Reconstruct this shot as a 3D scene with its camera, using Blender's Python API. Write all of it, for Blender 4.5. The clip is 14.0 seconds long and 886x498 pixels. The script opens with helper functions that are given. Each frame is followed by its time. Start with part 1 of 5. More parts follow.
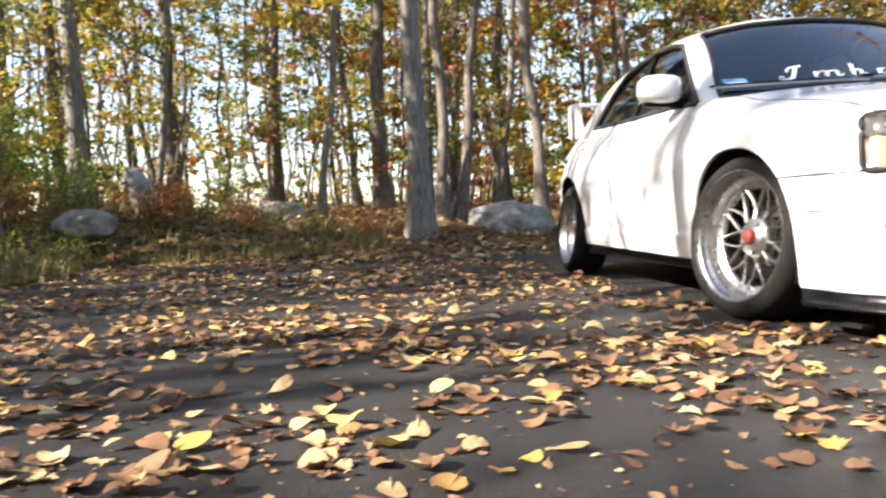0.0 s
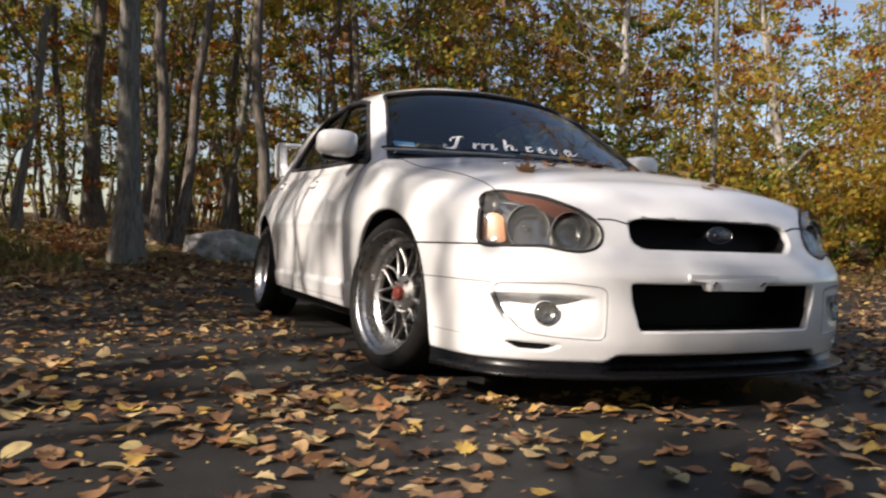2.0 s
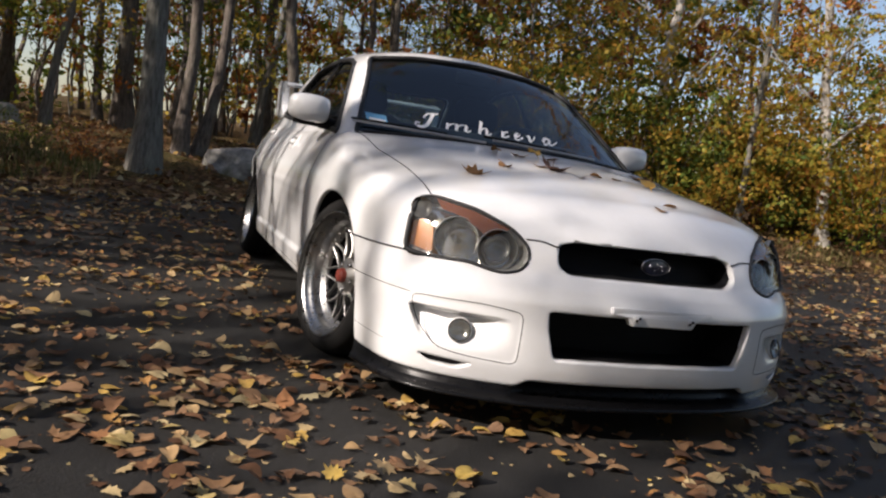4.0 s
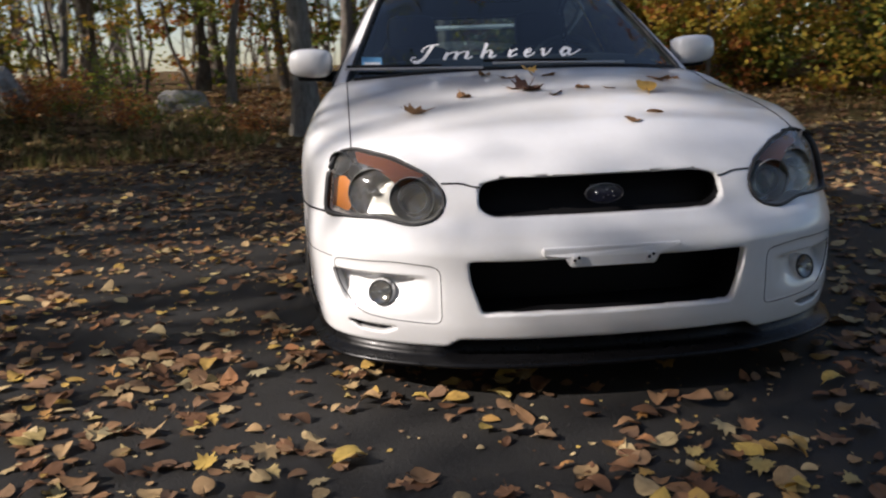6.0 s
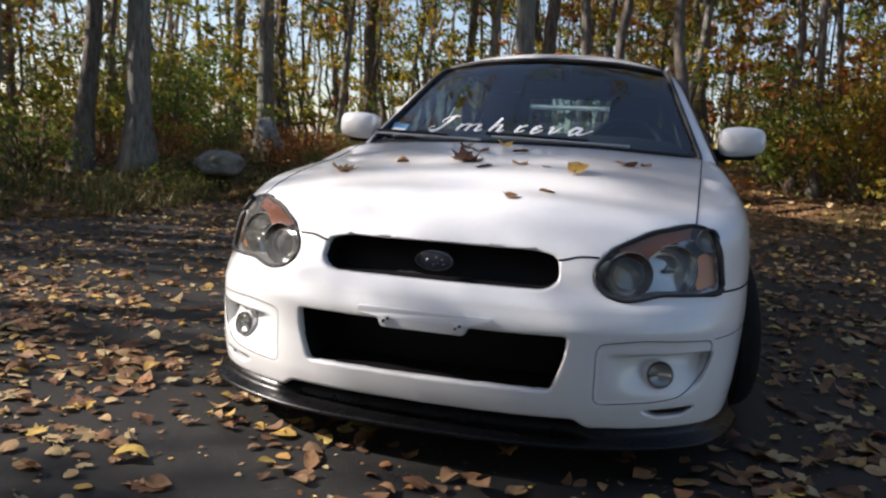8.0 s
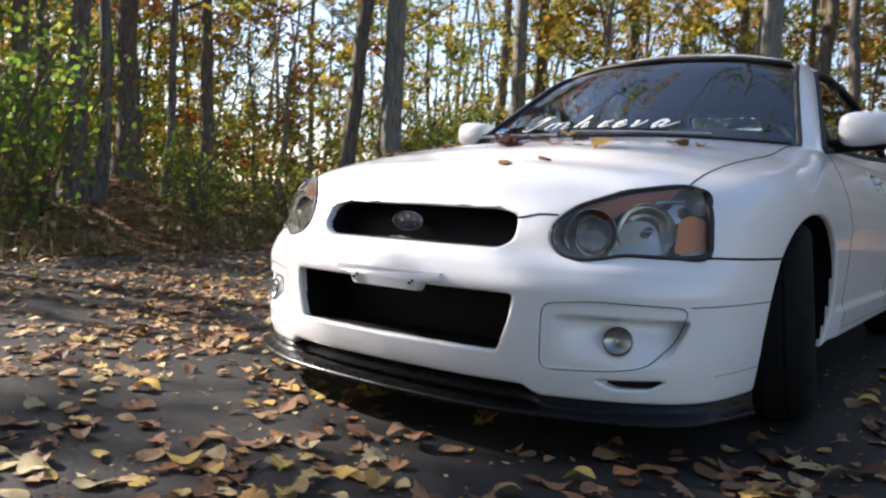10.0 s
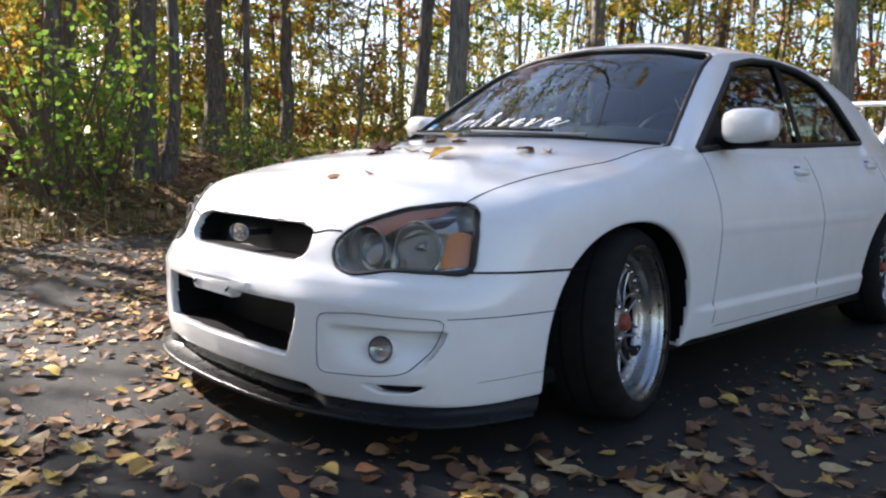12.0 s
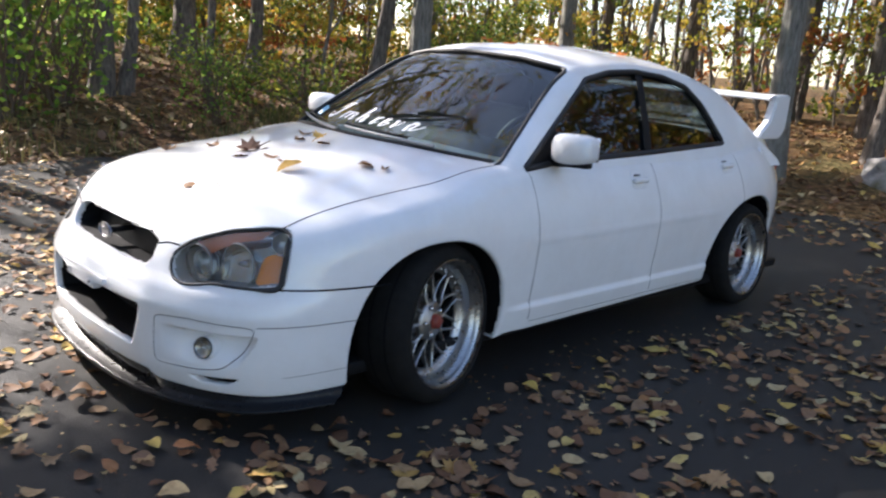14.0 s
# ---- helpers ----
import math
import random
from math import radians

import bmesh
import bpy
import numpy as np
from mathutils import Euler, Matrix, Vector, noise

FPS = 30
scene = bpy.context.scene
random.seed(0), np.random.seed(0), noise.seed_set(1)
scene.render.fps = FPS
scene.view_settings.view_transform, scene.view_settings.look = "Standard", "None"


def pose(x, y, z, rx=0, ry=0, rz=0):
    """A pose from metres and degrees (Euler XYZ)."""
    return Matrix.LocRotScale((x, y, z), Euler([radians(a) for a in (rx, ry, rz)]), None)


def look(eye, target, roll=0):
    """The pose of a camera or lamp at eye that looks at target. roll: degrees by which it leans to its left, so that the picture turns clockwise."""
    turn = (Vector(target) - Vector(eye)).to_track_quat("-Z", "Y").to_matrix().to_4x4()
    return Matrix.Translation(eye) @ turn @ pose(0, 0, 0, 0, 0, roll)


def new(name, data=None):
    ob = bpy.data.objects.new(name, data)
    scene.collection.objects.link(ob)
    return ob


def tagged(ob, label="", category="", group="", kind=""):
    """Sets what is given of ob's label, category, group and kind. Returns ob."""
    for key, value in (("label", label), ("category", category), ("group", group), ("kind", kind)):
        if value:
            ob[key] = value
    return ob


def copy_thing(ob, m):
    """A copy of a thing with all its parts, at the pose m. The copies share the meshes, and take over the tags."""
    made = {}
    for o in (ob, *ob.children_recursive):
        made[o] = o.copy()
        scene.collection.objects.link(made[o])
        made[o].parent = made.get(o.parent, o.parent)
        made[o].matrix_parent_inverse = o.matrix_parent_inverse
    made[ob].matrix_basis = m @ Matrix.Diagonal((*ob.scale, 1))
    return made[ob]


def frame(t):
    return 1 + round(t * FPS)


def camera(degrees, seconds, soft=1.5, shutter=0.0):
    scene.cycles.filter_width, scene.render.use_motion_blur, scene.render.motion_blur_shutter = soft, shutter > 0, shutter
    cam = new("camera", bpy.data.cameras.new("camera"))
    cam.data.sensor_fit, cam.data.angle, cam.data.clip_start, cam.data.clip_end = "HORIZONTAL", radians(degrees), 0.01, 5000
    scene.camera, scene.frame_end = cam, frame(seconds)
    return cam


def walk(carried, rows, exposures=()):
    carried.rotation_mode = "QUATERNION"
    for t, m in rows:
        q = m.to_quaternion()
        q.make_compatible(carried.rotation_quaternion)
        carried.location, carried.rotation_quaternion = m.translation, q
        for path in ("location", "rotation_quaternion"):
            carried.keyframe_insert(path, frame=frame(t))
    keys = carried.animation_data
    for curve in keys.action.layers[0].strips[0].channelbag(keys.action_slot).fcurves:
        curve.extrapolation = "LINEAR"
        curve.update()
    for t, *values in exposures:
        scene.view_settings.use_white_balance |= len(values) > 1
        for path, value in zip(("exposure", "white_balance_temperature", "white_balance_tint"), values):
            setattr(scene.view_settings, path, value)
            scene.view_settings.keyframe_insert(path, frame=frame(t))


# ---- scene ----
cam = camera(59.1, 14.0, soft=2.2, shutter=0.4)
# exposure: the picture starts bright and settles as the white car fills it
EXPOSURES = [(0, 2.15, 6850, 15), (0.5, 1.8, 6950, 15), (1.0, 1.4, 7000, 16), (1.5, 1.0, 7050, 17), (2.5, 0.46, 7000, 17), (5, 0.42, 6700, 17), (7.5, 0.75, 6600, 16), (10, 1.55, 6600, 16), (12, 1.8, 6600, 16), (14, 1.9, 6500, 16)]
PATH = [
    (0, (-2.119, -2.746, 0.412), (-1.955, -0.754, 0.333), -2.3),
    (0.5, (-2.052, -2.772, 0.415), (-1.699, -0.805, 0.361), -2.2),
    (1, (-1.978, -2.775, 0.434), (-1.448, -0.847, 0.405), -1.4),
    (1.5, (-1.896, -2.802, 0.467), (-1.221, -0.919, 0.45), -0.0),
    (2, (-1.833, -2.834, 0.485), (-1.03, -1.003, 0.478), 1.7),
    (2.5, (-1.783, -2.853, 0.577), (-0.909, -1.054, 0.552), 4.9),
    (2.7, (-1.762, -2.866, 0.609), (-0.921, -1.052, 0.567), 6.3),
    (4.8, (-1.225, -2.928, 0.817), (-0.582, -1.057, 0.525), 6.0),
    (5, (-1.131, -2.939, 0.825), (-0.5, -1.067, 0.513), 4.4),
    (5.5, (-0.878, -2.953, 0.84), (-0.414, -1.046, 0.454), -0.5),
    (6, (-0.597, -2.885, 0.864), (-0.439, -0.938, 0.433), -2.3),
    (6.5, (-0.275, -2.909, 0.891), (-0.309, -0.957, 0.456), -1.8),
    (7, (0.008, -2.882, 0.929), (-0.275, -0.956, 0.471), 0.4),
    (7.5, (0.306, -2.875, 0.893), (-0.121, -0.968, 0.466), 3.2),
    (7.7, (0.425, -2.869, 0.873), (-0.048, -0.953, 0.547), 3.2),
    (9.8, (1.316, -2.594, 0.594), (0.179, -0.952, 0.486), 3.1),
    (10, (1.369, -2.514, 0.592), (0.162, -0.924, 0.481), 2.9),
    (10.5, (1.608, -2.379, 0.615), (0.337, -0.851, 0.391), 3.5),
    (11, (1.846, -2.3, 0.67), (0.58, -0.767, 0.455), 2.3),
    (11.5, (1.981, -2.212, 0.733), (0.636, -0.746, 0.531), 1.8),
    (12, (2.117, -2.069, 0.777), (0.69, -0.686, 0.556), 2.0),
    (12.5, (2.329, -1.976, 0.883), (0.84, -0.666, 0.624), 2.4),
    (13, (2.487, -1.973, 1.052), (0.946, -0.763, 0.652), 1.6),
    (13.5, (2.621, -1.987, 1.172), (1.185, -0.675, 0.706), 3.3),
    (14, (2.712, -1.938, 1.233), (1.348, -0.552, 0.767), 5.7),
]
walk(cam, [(t, look(eye, target, roll)) for t, eye, target, roll in PATH], EXPOSURES)

# ---- world and sun ----
SUN_TO = Vector((-0.83, -0.19, 0.53)).normalized()
world = bpy.data.worlds.new("sky")
scene.world = world
world.use_nodes = True
wn = world.node_tree.nodes
sky = wn.new("ShaderNodeTexSky")
sky.sky_type = "NISHITA"
sky.sun_disc = False
sky.sun_elevation = math.asin(SUN_TO.z)
sky.sun_rotation = math.atan2(SUN_TO.x, SUN_TO.y)
world.node_tree.links.new(sky.outputs[0], wn["Background"].inputs[0])
wn["Background"].inputs[1].default_value = 0.10
sun = new("sun", bpy.data.lights.new("sun", "SUN"))
sun.data.energy, sun.data.angle, sun.data.color = 5.0, radians(0.55), (1.0, 0.95, 0.87)
sun.matrix_world = Matrix.Translation((-20, -5, 15)) @ SUN_TO.to_track_quat("Z", "Y").to_matrix().to_4x4()


# ---- materials ----
def material(name, colour=(0.5, 0.5, 0.5), rough=0.5, metal=0.0, **more):
    m = bpy.data.materials.new(name)
    m.use_nodes = True
    b = m.node_tree.nodes["Principled BSDF"]
    b.inputs["Base Color"].default_value = (*colour, 1)
    b.inputs["Roughness"].default_value = rough
    b.inputs["Metallic"].default_value = metal
    for key, value in more.items():
        b.inputs[key.replace("_", " ")].default_value = value
    return m


def node(m, kind, **settings):
    n = m.node_tree.nodes.new("ShaderNode" + kind)
    for key, value in settings.items():
        if key in n.inputs:
            n.inputs[key].default_value = value
        else:
            setattr(n, key, value)
    return n


def wire(m, a, b):
    m.node_tree.links.new(a, b)


def shader(m):
    return m.node_tree.nodes["Principled BSDF"]


def ramp(m, fac, stops):
    r = node(m, "ValToRGB")
    e = r.color_ramp.elements
    while len(e) < len(stops):
        e.new(0.5)
    for el, (p, c) in zip(e, stops):
        el.position, el.color = p, (*c, 1)
    wire(m, fac, r.inputs[0])
    return r.outputs[0]


def noise_tex(m, scale, detail=4, rough=0.6, vector=None):
    n = node(m, "TexNoise")
    n.inputs["Scale"].default_value, n.inputs["Detail"].default_value, n.inputs["Roughness"].default_value = scale, detail, rough
    c = vector or node(m, "TexCoord").outputs["Object"]
    wire(m, c, n.inputs["Vector"])
    return n.outputs[0]


def bump(m, height, strength, distance=0.01):
    b = node(m, "Bump")
    b.inputs["Strength"].default_value, b.inputs["Distance"].default_value = strength, distance
    wire(m, height, b.inputs["Height"])
    wire(m, b.outputs[0], shader(m).inputs["Normal"])


def mix_colour(m, fac, a, b, kind="MIX"):
    n = node(m, "MixRGB", blend_type=kind)
    for v, s in ((fac, n.inputs[0]), (a, n.inputs[1]), (b, n.inputs[2])):
        if isinstance(v, bpy.types.NodeSocket):
            wire(m, v, s)
        elif isinstance(v, tuple):
            s.default_value = (*v, 1)
        else:
            s.default_value = v
    return n.outputs[0]


def paint_material():
    m = material("white_paint", (0.8, 0.8, 0.8), 0.42, Coat_Weight=1.0, Coat_Roughness=0.05, Coat_IOR=1.5)
    dirt = ramp(m, noise_tex(m, 5, 6, 0.7), [(0.35, (0.80, 0.805, 0.81)), (0.75, (0.73, 0.73, 0.725))])
    wire(m, dirt, shader(m).inputs["Base Color"])
    wire(m, ramp(m, noise_tex(m, 22, 5, 0.7), [(0.3, (0.03,) * 3), (0.8, (0.14,) * 3)]), shader(m).inputs["Coat Roughness"])
    return m


def glass_material(name, tint, gloss=1.0, ior=1.65, rough=0.015):
    m = bpy.data.materials.new(name)
    m.use_nodes = True
    nt = m.node_tree
    nt.nodes.remove(nt.nodes["Principled BSDF"])
    clear, shine, facing, mix, steep, gain = (nt.nodes.new("ShaderNode" + k) for k in ("BsdfTransparent", "BsdfGlossy", "LayerWeight", "MixShader", "Math", "Math"))
    clear.inputs[0].default_value = (*tint, 1)
    shine.inputs["Roughness"].default_value = rough
    shine.inputs[0].default_value = (gloss, gloss, gloss, 1)
    # the same gloss from both sides of the pane: a base value that grows towards grazing angles
    base = ((ior - 1) / (ior + 1)) ** 2
    facing.inputs["Blend"].default_value = 0.5
    steep.operation, gain.operation = "POWER", "MULTIPLY_ADD"
    steep.inputs[1].default_value = 4.5
    gain.inputs[1].default_value, gain.inputs[2].default_value = 1 - base, base
    nt.links.new(facing.outputs["Facing"], steep.inputs[0])
    nt.links.new(steep.outputs[0], gain.inputs[0])
    nt.links.new(gain.outputs[0], mix.inputs[0])
    nt.links.new(clear.outputs[0], mix.inputs[1])
    nt.links.new(shine.outputs[0], mix.inputs[2])
    nt.links.new(mix.outputs[0], nt.nodes["Material Output"].inputs[0])
    return m


def hazy_lens(name, haze):
    m = glass_material(name, (0.88, 0.88, 0.86), 0.8, 1.47, 0.06)
    nt = m.node_tree
    old = nt.nodes["Material Output"].inputs[0].links[0].from_socket
    dull, mix = nt.nodes.new("ShaderNodeBsdfDiffuse"), nt.nodes.new("ShaderNodeMixShader")
    dull.inputs[0].default_value = (0.62, 0.62, 0.60, 1)
    mix.inputs[0].default_value = haze
    nt.links.new(old, mix.inputs[1])
    nt.links.new(dull.outputs[0], mix.inputs[2])
    nt.links.new(mix.outputs[0], nt.nodes["Material Output"].inputs[0])
    return m


def asphalt_material():
    m = material("asphalt", rough=0.5, Specular_IOR_Level=0.18)
    fine = noise_tex(m, 380, 3, 0.7)
    broad = noise_tex(m, 0.9, 5, 0.65)
    c = ramp(m, fine, [(0.3, (0.017, 0.0165, 0.016)), (0.62, (0.034, 0.033, 0.031)), (0.82, (0.125, 0.12, 0.112))])
    c = mix_colour(m, ramp(m, broad, [(0.35, (0.0,) * 3), (0.75, (0.5,) * 3)]), c, (0.054, 0.051, 0.047))
    wire(m, c, shader(m).inputs["Base Color"])
    grit = noise_tex(m, 95, 4, 0.75)
    c = mix_colour(m, 0.75, c, ramp(m, grit, [(0.32, (0.45,) * 3), (0.55, (1.0,) * 3), (0.72, (1.7,) * 3)]), "MULTIPLY")
    wire(m, c, shader(m).inputs["Base Color"])
    bump(m, grit, 0.7, 0.006)
    return m


def litter_material():
    m = material("leaf_litter", rough=0.95, Specular_IOR_Level=0.1)
    v = node(m, "TexVoronoi")
    v.inputs["Scale"].default_value = 16
    wire(m, node(m, "TexCoord").outputs["Object"], v.inputs["Vector"])
    sep = node(m, "SeparateColor")
    wire(m, v.outputs["Color"], sep.inputs[0])
    c = ramp(m, sep.outputs[0], [(0.0, (0.03, 0.018, 0.012)), (0.35, (0.09, 0.045, 0.02)), (0.7, (0.17, 0.09, 0.04)), (1.0, (0.25, 0.16, 0.08))])
    c = mix_colour(m, ramp(m, noise_tex(m, 0.7, 5), [(0.4, (0.0,) * 3), (0.7, (0.7,) * 3)]), c, (0.07, 0.075, 0.025))
    wire(m, c, shader(m).inputs["Base Color"])
    bump(m, v.outputs["Distance"], 1.0, 0.03)
    return m


def leaf_material(name, stops, through_light=0.45):
    m = material(name, rough=0.6, Specular_IOR_Level=0.25)
    rnd = node(m, "NewGeometry").outputs["Random Per Island"]
    c = ramp(m, rnd, stops)
    blot = noise_tex(m, 40, 3, 0.6)
    c = mix_colour(m, ramp(m, blot, [(0.45, (0.0,) * 3), (0.75, (0.45,) * 3)]), c, (0.10, 0.05, 0.02))
    wire(m, c, shader(m).inputs["Base Color"])
    if through_light:
        nt = m.node_tree
        tr, mix = nt.nodes.new("ShaderNodeBsdfTranslucent"), nt.nodes.new("ShaderNodeMixShader")
        wire(m, c, tr.inputs[0])
        mix.inputs[0].default_value = through_light
        wire(m, shader(m).outputs[0], mix.inputs[1])
        wire(m, tr.outputs[0], mix.inputs[2])
        wire(m, mix.outputs[0], nt.nodes["Material Output"].inputs[0])
    return m


def bark_material(name, a, b, moss=0.5):
    m = material(name, rough=0.95)
    mp = node(m, "Mapping")
    mp.inputs["Scale"].default_value = (1, 1, 0.18)
    wire(m, node(m, "TexCoord").outputs["Object"], mp.inputs[0])
    n = noise_tex(m, 26, 6, 0.7, mp.outputs[0])
    c = ramp(m, n, [(0.35, a), (0.65, b)])
    lichen = ramp(m, noise_tex(m, 3.0, 6, 0.7), [(0.5, (0.0,) * 3), (0.7, (moss,) * 3)])
    c = mix_colour(m, lichen, c, (0.22, 0.24, 0.18))
    wire(m, c, shader(m).inputs["Base Color"])
    bump(m, n, 1.0, 0.03)
    return m


def rock_material():
    m = material("granite", rough=0.9)
    n = noise_tex(m, 7, 8, 0.7)
    c = ramp(m, n, [(0.3, (0.11, 0.105, 0.10)), (0.55, (0.30, 0.29, 0.27)), (0.75, (0.45, 0.44, 0.41))])
    wire(m, mix_colour(m, ramp(m, noise_tex(m, 2.2, 5), [(0.5, (0.0,) * 3), (0.65, (0.6,) * 3)]), c, (0.12, 0.14, 0.06)), shader(m).inputs["Base Color"])
    bump(m, n, 0.8, 0.05)
    return m


def lip_material():
    m = material("black_lip", (0.004, 0.004, 0.0045), 0.2, Specular_IOR_Level=0.2)
    wire(m, ramp(m, noise_tex(m, 30, 5, 0.7), [(0.3, (0.22,) * 3), (0.8, (0.45,) * 3)]), shader(m).inputs["Roughness"])
    return m


def metal_material(name, colour, low, high):
    m = material(name, colour, low, 1.0)
    wire(m, ramp(m, noise_tex(m, 35, 5, 0.7), [(0.3, (low,) * 3), (0.8, (high,) * 3)]), shader(m).inputs["Roughness"])
    return m


def rubber_material():
    m = material("tyre_rubber", (0.018, 0.018, 0.019), 0.9, Specular_IOR_Level=0.2)
    n = noise_tex(m, 12, 5, 0.7)
    wire(m, ramp(m, n, [(0.35, (0.008, 0.008, 0.008)), (0.8, (0.018, 0.017, 0.016))]), shader(m).inputs["Base Color"])
    return m


PAINT = paint_material()
GLASS = glass_material("window_glass", (0.50, 0.60, 0.61), 0.98, 1.78, 0.004)
SIDE_TINT = glass_material("side_glass", (0.20, 0.24, 0.26), 0.95, 1.6)
LENS = hazy_lens("lens_glass", 0.06)
BULB_GLASS = glass_material("bulb_glass", (0.85, 0.86, 0.86), 0.9, 1.5, 0.03)
BLACK = material("black_plastic", (0.006, 0.006, 0.007), 0.6, Specular_IOR_Level=0.2)
POCKET = material("lamp_pocket_grey", (0.22, 0.22, 0.21), 0.6)
GAP = material("panel_gap", (0.008, 0.008, 0.009), 0.9, Specular_IOR_Level=0.1)
RUBBER_SEAL = material("rubber_seal", (0.015, 0.015, 0.016), 0.6)
LIP = lip_material()
TYRE = rubber_material()
POLISHED = metal_material("polished_lip", (0.38, 0.38, 0.375), 0.22, 0.42)
SPOKE = metal_material("brushed_silver", (0.40, 0.39, 0.375), 0.35, 0.55)
CHROME = metal_material("chrome", (0.85, 0.85, 0.86), 0.05, 0.15)
HOUSING = material("smoked_housing", (0.42, 0.42, 0.40), 0.15, 0.9)
LAMP_BACK = metal_material("lamp_back_grey", (0.54, 0.54, 0.51), 0.12, 0.2)
FACET = metal_material("bright_reflector", (0.58, 0.58, 0.56), 0.08, 0.14)
AMBER_DIM = material("dim_amber", (0.22, 0.055, 0.012), 0.2, 0.3)
BADGE_METAL = metal_material("badge_metal", (0.28, 0.28, 0.29), 0.2, 0.4)
WIPER_ARM = material("wiper_silver", (0.42, 0.42, 0.42), 0.45, 0.3)
REFLECTOR = metal_material("reflector", (0.56, 0.56, 0.55), 0.32, 0.5)
LINING = material("grey_lining", (0.16, 0.16, 0.155), 0.95)
AMBER = material("amber_reflector", (0.74, 0.22, 0.004), 0.35, 0.0)
RED_CAP = material("red_cap", (0.26, 0.045, 0.03), 0.5)
CLOTH = material("seat_cloth", (0.035, 0.036, 0.04), 0.95)
TRIM = material("dash_plastic", (0.03, 0.03, 0.032), 0.7)
DECAL = material("white_vinyl", (0.82, 0.82, 0.82), 0.5)
STICKER_BLUE = material("blue_sticker", (0.16, 0.45, 0.70), 0.5)
BADGE_BLUE = material("badge_blue", (0.012, 0.014, 0.03), 0.3, Coat_Weight=1.0)
RED_LENS = material("red_lens", (0.35, 0.02, 0.02), 0.2)
ASPHALT, LITTER, GRANITE = asphalt_material(), litter_material(), rock_material()
FALLEN = leaf_material("fallen_leaves", [(0.0, (0.09, 0.045, 0.025)), (0.18, (0.19, 0.095, 0.05)), (0.34, (0.30, 0.17, 0.085)), (0.48, (0.20, 0.12, 0.075)), (0.60, (0.42, 0.27, 0.13)), (0.72, (0.54, 0.42, 0.22)),
                                         (0.80, (0.32, 0.14, 0.06)), (0.90, (0.58, 0.40, 0.10)), (1.0, (0.40, 0.34, 0.20))], 0.10)
FRESH_LEAF = leaf_material("fresh_green_leaf", [(0.0, (0.10, 0.20, 0.03)), (0.6, (0.19, 0.34, 0.05)), (1.0, (0.36, 0.38, 0.07))], 0.55)
BUSH_LEAF = leaf_material("golden_bush_leaf", [(0.0, (0.26, 0.25, 0.04)), (0.4, (0.50, 0.40, 0.06)), (0.75, (0.60, 0.36, 0.06)), (1.0, (0.48, 0.20, 0.04))], 0.6)
GREEN_LEAF = leaf_material("green_leaf", [(0.0, (0.05, 0.095, 0.018)), (0.45, (0.12, 0.18, 0.032)), (0.8, (0.24, 0.26, 0.04)), (1.0, (0.40, 0.34, 0.05))])
YELLOW_LEAF = leaf_material("yellow_leaf", [(0.0, (0.12, 0.15, 0.025)), (0.35, (0.32, 0.28, 0.035)), (0.75, (0.50, 0.36, 0.05)), (1.0, (0.46, 0.22, 0.035))])
RUST_LEAF = leaf_material("rust_leaf", [(0.0, (0.14, 0.05, 0.02)), (0.4, (0.32, 0.10, 0.03)), (0.75, (0.44, 0.17, 0.045)), (1.0, (0.33, 0.24, 0.06))])
BARK = bark_material("bark", (0.050, 0.040, 0.033), (0.20, 0.165, 0.135), 0.4)
PALE_BARK = bark_material("pale_bark", (0.09, 0.083, 0.07), (0.26, 0.245, 0.21))
GRASS = leaf_material("grass_blades", [(0.0, (0.06, 0.09, 0.02)), (0.5, (0.13, 0.14, 0.04)), (1.0, (0.30, 0.22, 0.10))], 0.25)
STEM = material("stem_brown", (0.12, 0.085, 0.055), 0.9)


# ---- mesh helpers ----
def mesh_from(name, verts, faces, mat, smooth=True):
    me = bpy.data.meshes.new(name)
    me.from_pydata([tuple(v) for v in verts], [], [tuple(int(i) for i in f) for f in faces])
    me.materials.append(mat)
    if smooth:
        me.polygons.foreach_set("use_smooth", np.ones(len(me.polygons), bool))
    me.update()
    return me


def fast_mesh(name, verts, quads, mat, smooth=True):
    """A mesh of quads (or triangles) from arrays."""
    verts, quads = np.asarray(verts, np.float32), np.asarray(quads, np.int32)
    n, k = quads.shape
    me = bpy.data.meshes.new(name)
    me.vertices.add(len(verts))
    me.vertices.foreach_set("co", verts.ravel())
    me.loops.add(n * k)
    me.loops.foreach_set("vertex_index", quads.ravel())
    me.polygons.add(n)
    me.polygons.foreach_set("loop_start", np.arange(0, n * k, k, dtype=np.int32))
    me.polygons.foreach_set("loop_total", np.full(n, k, np.int32))
    if smooth:
        me.polygons.foreach_set("use_smooth", np.ones(n, bool))
    me.materials.append(mat)
    me.update(calc_edges=True)
    me.validate()
    return me


def part(name, me, parent, label="", at=None):
    ob = new(name, me)
    ob.parent = parent
    if at is not None:
        ob.matrix_local = at
    return tagged(ob, label)


def from_bm(name, bm, mat, smooth=True):
    me = bpy.data.meshes.new(name)
    bm.to_mesh(me)
    bm.free()
    me.materials.append(mat)
    if smooth:
        me.polygons.foreach_set("use_smooth", np.ones(len(me.polygons), bool))
    return me


